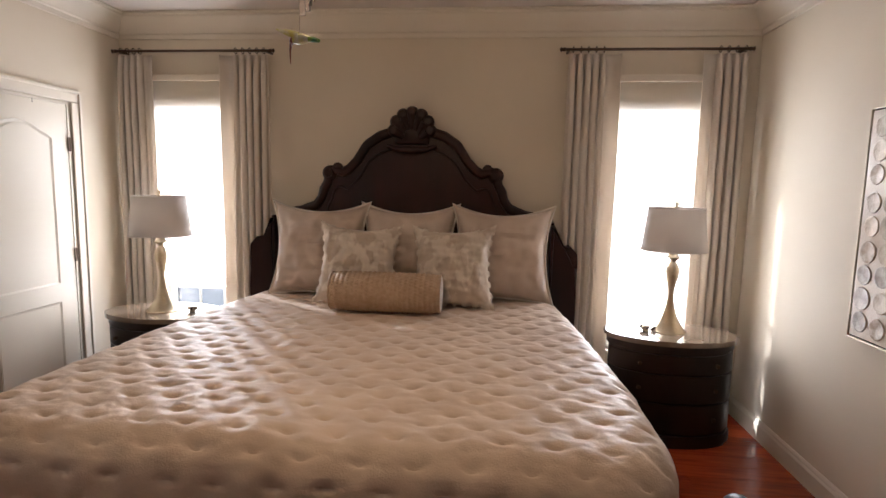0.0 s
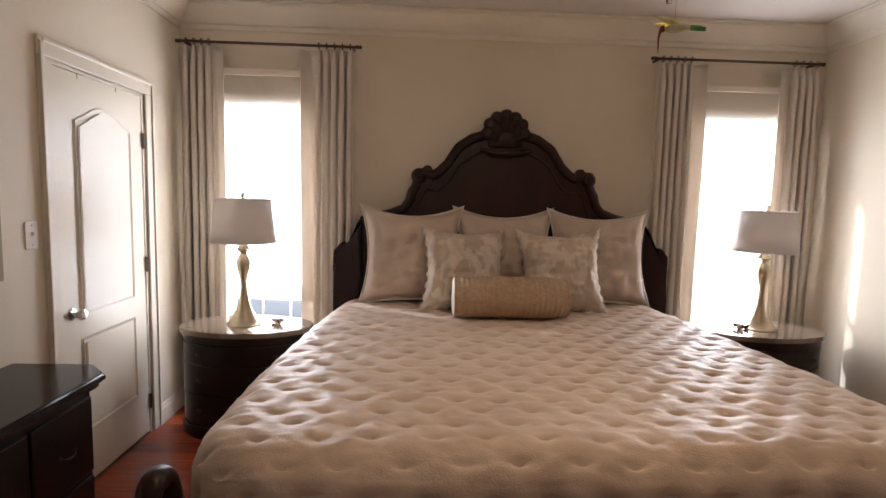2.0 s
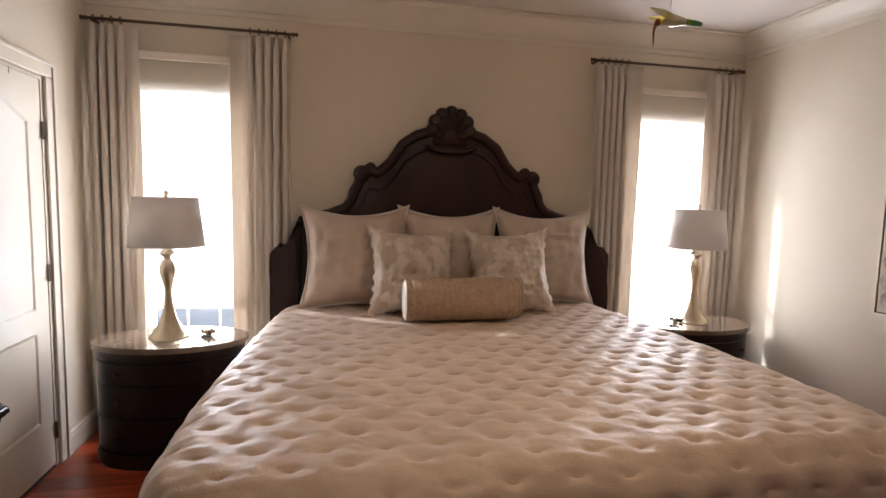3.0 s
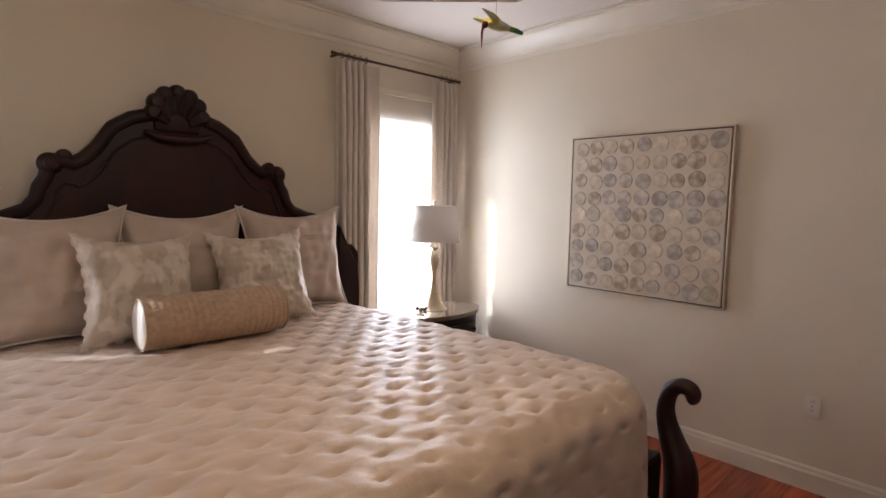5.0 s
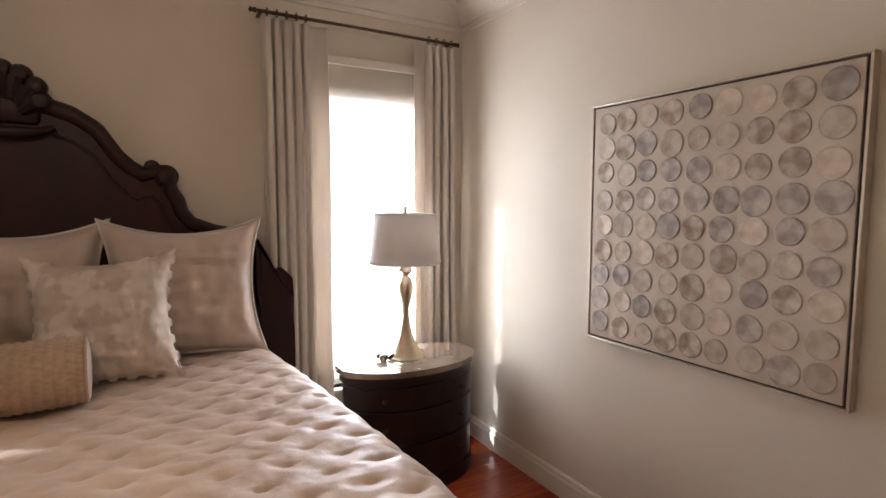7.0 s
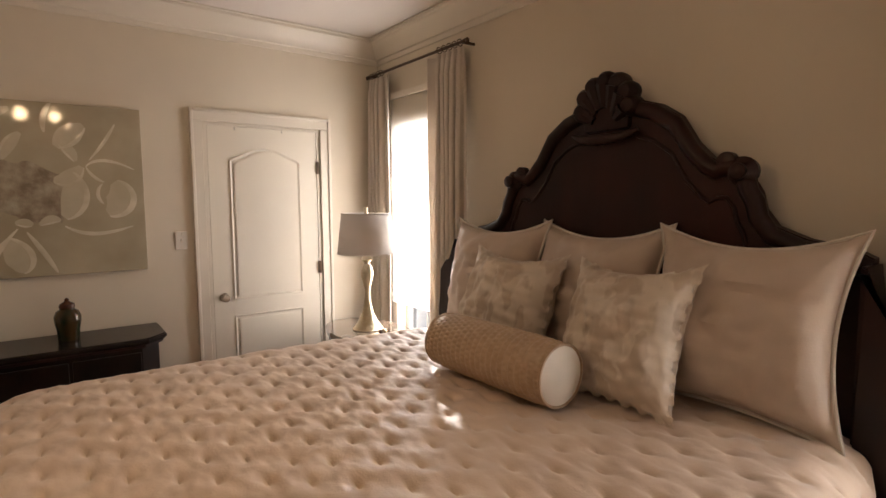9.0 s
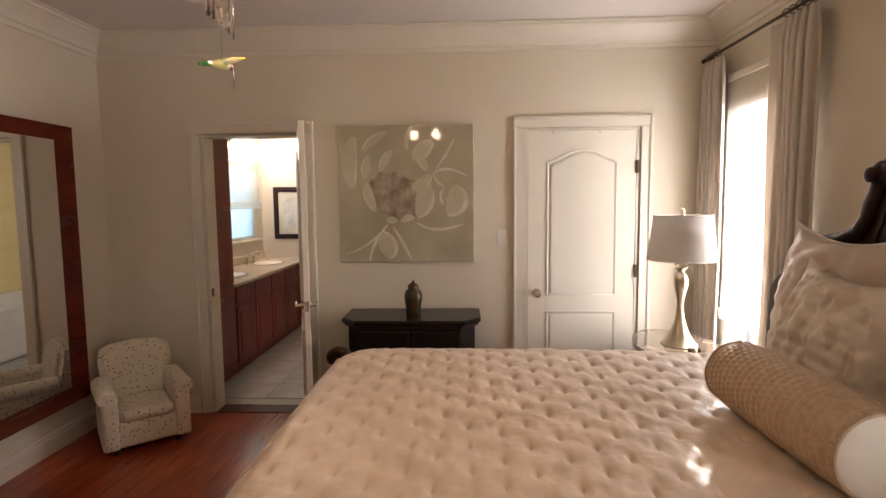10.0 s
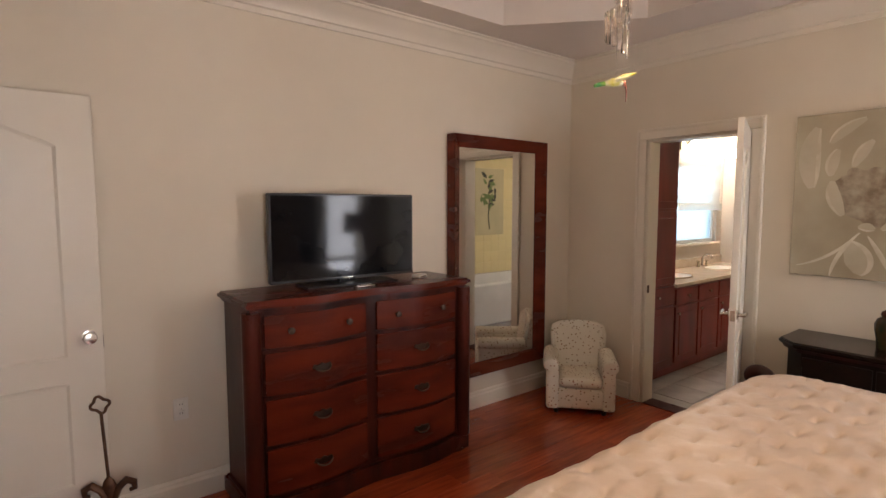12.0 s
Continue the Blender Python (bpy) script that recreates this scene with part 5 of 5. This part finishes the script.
part("folded_hem", boxm(-0.5, 0.5, 0.0, 0.03, -0.57, -0.49, 0.006), M_SHADE_CLOTH, bsh)

M_VAN = material("vanity_cherry", (0.22, 0.024, 0.016), 0.36, second=(0.11, 0.014, 0.01), scale=4, stretch=(1, 1, 0.3), rough_var=0.06, spec=0.35)


def cabinet_door(parent, x0, x1, y, z0, z1, name="door"):
    """A framed door with a raised field, facing +y."""
    d = part(name, boxm(x0, x1, y, y + 0.018, z0, z1, 0.003), M_VAN, parent)
    if z1 - z0 > 0.2:
        bm = boxm(x0 + 0.06, x1 - 0.06, y + 0.0175, y + 0.024, z0 + 0.06, z1 - 0.06)
        bmesh.ops.bevel(bm, geom=[e for e in bm.edges if all(v.co.y > y + 0.02 for v in e.verts)], offset=0.005, segments=1, affect="EDGES")
        part("field", bm, M_VAN, d)
        k = (x1 - 0.03, z1 - 0.06)
    else:
        k = ((x0 + x1) / 2, (z0 + z1) / 2)
    part("knob", lathe([(0.006, 0), (0.006, 0.012), (0.014, 0.018), (0.013, 0.025), (0, 0.028)], 12), M_NICKEL, d, at=pose(k[0], y + 0.018, k[1], -90))
    return d


VF = -3.76
tall = thing("tall_cabinet", pose(0, 0, 0), "tall dark cherry linen cabinet beside the vanity", "cabinet")
part("body", boxm(-3.0, -2.39, BS + 0.003, VF, 0.1, 2.3, 0.003), M_VAN, tall)
part("toe_kick", boxm(-3.0, -2.39, BS + 0.003, VF - 0.06, 0.0, 0.1), M_VAN, tall)
cabinet_door(tall, -2.98, -2.41, VF, 0.13, 0.66)
cabinet_door(tall, -2.98, -2.41, VF, 0.68, 0.84, "drawer")
cabinet_door(tall, -2.98, -2.41, VF, 0.86, 1.5)
cabinet_door(tall, -2.98, -2.41, VF, 1.52, 2.28)
van = thing("vanity_cabinet", pose(0, 0, 0), "long dark cherry bathroom vanity with panelled doors and drawers", "cabinet")
part("body", boxm(BX + 0.004, -3.002, BS + 0.003, VF, 0.1, 0.815, 0.002), M_VAN, van)
part("toe_kick", boxm(BX + 0.004, -3.002, BS + 0.003, VF - 0.06, 0.0, 0.1), M_VAN, van)
for k in range(5):
    x1 = -3.02 - 0.425 * k
    cabinet_door(van, x1 - 0.405, x1, VF, 0.13, 0.64)
    cabinet_door(van, x1 - 0.405, x1, VF, 0.66, 0.8, "drawer")
M_COUNTER = material("cream_marble", (0.66, 0.55, 0.43), 0.15, second=(0.56, 0.45, 0.34), scale=6, detail=7, rough_var=0.04)
top = thing("countertop", pose(0, 0, 0.816), "cream cultured marble vanity countertop with backsplash", "countertop")
part("slab", boxm(BX + 0.004, -3.003, BS + 0.003, VF + 0.03, 0, 0.035, 0.008), M_COUNTER, top)
part("backsplash", boxm(BX + 0.004, -3.003, BS + 0.003, BS + 0.022, 0.0355, 0.13, 0.004), M_COUNTER, top)


def basin(x):
    e = thing("sink", pose(x, -4.03, 0.852), "oval cream sink basin set in the vanity countertop", "sink", "sinks in the vanity")
    part("rim", tube([(0.22 * math.cos(a), 0.16 * math.sin(a), 0.004) for a in np.linspace(0, 2 * math.pi, 41)[:-1]], 0.007, 8, None, True), M_COUNTER, e)
    part("bowl", lathe([(0.22, 0.006), (0.2, -0.01), (0.0, -0.0)], 40, None, 1, 0.72), M_PLATE, e)
    f = thing("faucet", pose(x, -4.24, 0.852), "chrome bathroom faucet with two handles", "faucet", "faucets on the vanity")
    part("spout", tube([(0, 0, 0), (0, 0, 0.1), (0, 0.03, 0.14), (0, 0.09, 0.13), (0, 0.11, 0.1)], 0.012, 10), M_NICKEL, f)
    for s in (-1, 1):
        part("handle", lathe([(0.02, 0), (0.014, 0.02), (0.012, 0.05), (0.02, 0.06), (0.016, 0.075), (0, 0.08)], 14), M_NICKEL, f, at=pose(s * 0.1, 0, 0))


basin(-3.5)
basin(-4.55)
bar = thing("vanity_light", pose(-4.65, BS, 2.19), "brass vanity light bar with glowing frosted glass shades", "wall light")
part("back_plate", boxm(-0.55, 0.55, 0.0, 0.03, -0.04, 0.06, 0.008), M_BRASS, bar)
M_BAR = glow_material("vanity_bulb", (1.0, 0.86, 0.62), 7)
for k in range(5):
    part("glass_shade", lathe([(0.03, 0.06), (0.05, 0.02), (0.065, -0.07), (0.06, -0.08), (0, -0.075)], 18, None, 1, 1, (-0.44 + 0.22 * k, 0.12, 0)), M_BAR, bar)
    part("arm", tube([(-0.44 + 0.22 * k, 0.02, 0.03), (-0.44 + 0.22 * k, 0.12, 0.065)], 0.008, 8), M_BRASS, bar)
bpic = thing("framed_picture", pose(BX, -3.97, 1.43, 0, 0, 90), "small picture in a wide dark frame on the bathroom wall", "picture")
bm = bmesh.new()
for a in ((-0.2, 0.2, -0.33, -0.27), (-0.2, 0.2, 0.27, 0.33), (-0.2, -0.14, -0.27, 0.27), (0.14, 0.2, -0.27, 0.27)):
    box(bm, a[0], a[1], -0.03, 0, a[2], a[3], 0.006)
part("frame", bm, M_DARK, bpic)
part("mat_board", boxm(-0.14, 0.14, -0.012, -0.002, -0.27, 0.27), material("picture_mat", (0.6, 0.54, 0.46), 0.6, scale=3), bpic)
part("print", boxm(-0.08, 0.08, -0.0145, -0.0125, -0.19, 0.19), material("faded_print", (0.42, 0.4, 0.42), 0.4, second=(0.6, 0.55, 0.5), scale=9), bpic)

# tub and yellow tiled surround
M_TUB = material("white_enamel", (0.82, 0.8, 0.78), 0.15, scale=2)
tub = thing("bathtub", pose(-3.9, BN - 0.42, 0), "white built-in bathtub below yellow tiles", "bathtub")
bm = boxm(-1.28, 1.28, -0.4, 0.385, 0, 0.55, 0.03, 3)
f = max(bm.faces, key=lambda q: q.calc_center_median().z)
bmesh.ops.inset_region(bm, faces=[f], thickness=0.08, depth=0)
bmesh.ops.translate(bm, verts=list(f.verts), vec=(0, 0, -0.32))
part("shell", bm, M_TUB, tub)
part("drain", lathe([(0.03, 0.231), (0.028, 0.236), (0, 0.236)], 14), M_NICKEL, tub)
plant = thing("botanical_picture", pose(-3.9, BN - 0.008, 1.6, 0, 0, 0) @ Matrix.Diagonal((1.45, 1, 1.35, 1)), "unframed picture of a green leafy plant on the yellow wall", "picture")
part("panel", boxm(-0.2, 0.2, -0.012, 0, -0.36, 0.36, 0.003), material("botanical_paper", (0.62, 0.54, 0.32), 0.5, scale=4), plant)
rnd = random.Random(9)
M_LEAF = material("painted_leaf", (0.12, 0.19, 0.05), 0.6, second=(0.22, 0.26, 0.09), scale=14)
M_DARKLEAF = material("painted_dark_leaf", (0.06, 0.06, 0.04), 0.6, scale=14)
for k in range(34):
    a, r = rnd.uniform(0, 6.28), rnd.uniform(0.0, 0.1)
    z = rnd.uniform(-0.05, 0.3)
    part("painted_leaf", lathe([(0, 0), (0.014, 0.02), (0.016, 0.045), (0, 0.085)], 6, None, 1, 0.03), M_LEAF if k % 3 else M_DARKLEAF, plant,
         at=pose(0.02 + r * math.cos(a), -0.0135 - 0.0002 * k, z, 0, math.degrees(a), 0))
part("painted_stem", tube([(0.0, -0.0135, -0.3), (0.02, -0.0135, -0.15), (0.0, -0.0135, 0.05)], 0.006, 6), M_DARKLEAF, plant)

# ---- floor tiles, wall tiles, floor boards ----
M_TILE = material("grey_tile", (0.56, 0.53, 0.53), 0.25, second=(0.44, 0.42, 0.42), scale=4, per_object=0.06, rough_var=0.06)
bf = bpy.data.objects["floor_bath"]
tile = None
for i in range(9):
    for j in range(9):
        x, y = BX + 0.17 + 0.335 * i, BS + 0.17 + 0.335 * j
        if x > XW - T - 0.03 or y > BN - 0.05:
            continue
        if tile is None:
            tile = part("tile", boxm(-0.1645, 0.1645, -0.1645, 0.1645, -0.006, 0.0, 0.0015, 1), M_TILE, bf, at=pose(x, y, 0))
        else:
            share(tile, bf, pose(x, y, 0))
wt, bn = None, bpy.data.objects["wall_bath_north"]
for i in range(18):
    for j in range(13):
        at = pose(BX + 0.09 + 0.155 * i, BN - 0.001, 0.63 + 0.155 * j)
        if wt is None:
            wt = part("wall_tile", boxm(-0.0772, 0.0772, -0.006, 0.0, -0.0772, 0.0772, 0.0008, 1), M_YELLOW, bn, at=at)
        else:
            share(wt, bn, at)
fl = bpy.data.objects["floor"]
rnd = random.Random(11)
PW = 0.131
meshes = {}
row, y = 0, YS + 0.001
while y < YN - 0.01:
    wd = min(PW, YN - y) - 0.001
    x = XW + 0.001
    first_len = rnd.uniform(0.5, 1.9)
    while x < XE - 0.01:
        ln = rnd.choice((1.2, 1.6, 2.0, 2.4)) if x > XW + 0.01 else round(first_len, 1)
        ln = min(ln, XE - x)
        if XE - x - ln < 0.3:
            ln = XE - x
        key = (round(ln, 3), round(wd, 3))
        if key in meshes:
            share(meshes[key], fl, pose(x, y, 0))
        else:
            meshes[key] = part("plank", boxm(0, ln - 0.0008, 0, wd, -0.018, 0.0, 0.0008, 1), M_PLANK, fl, at=pose(x, y, 0), smooth=False)
        x += ln
    y += PW
    row += 1
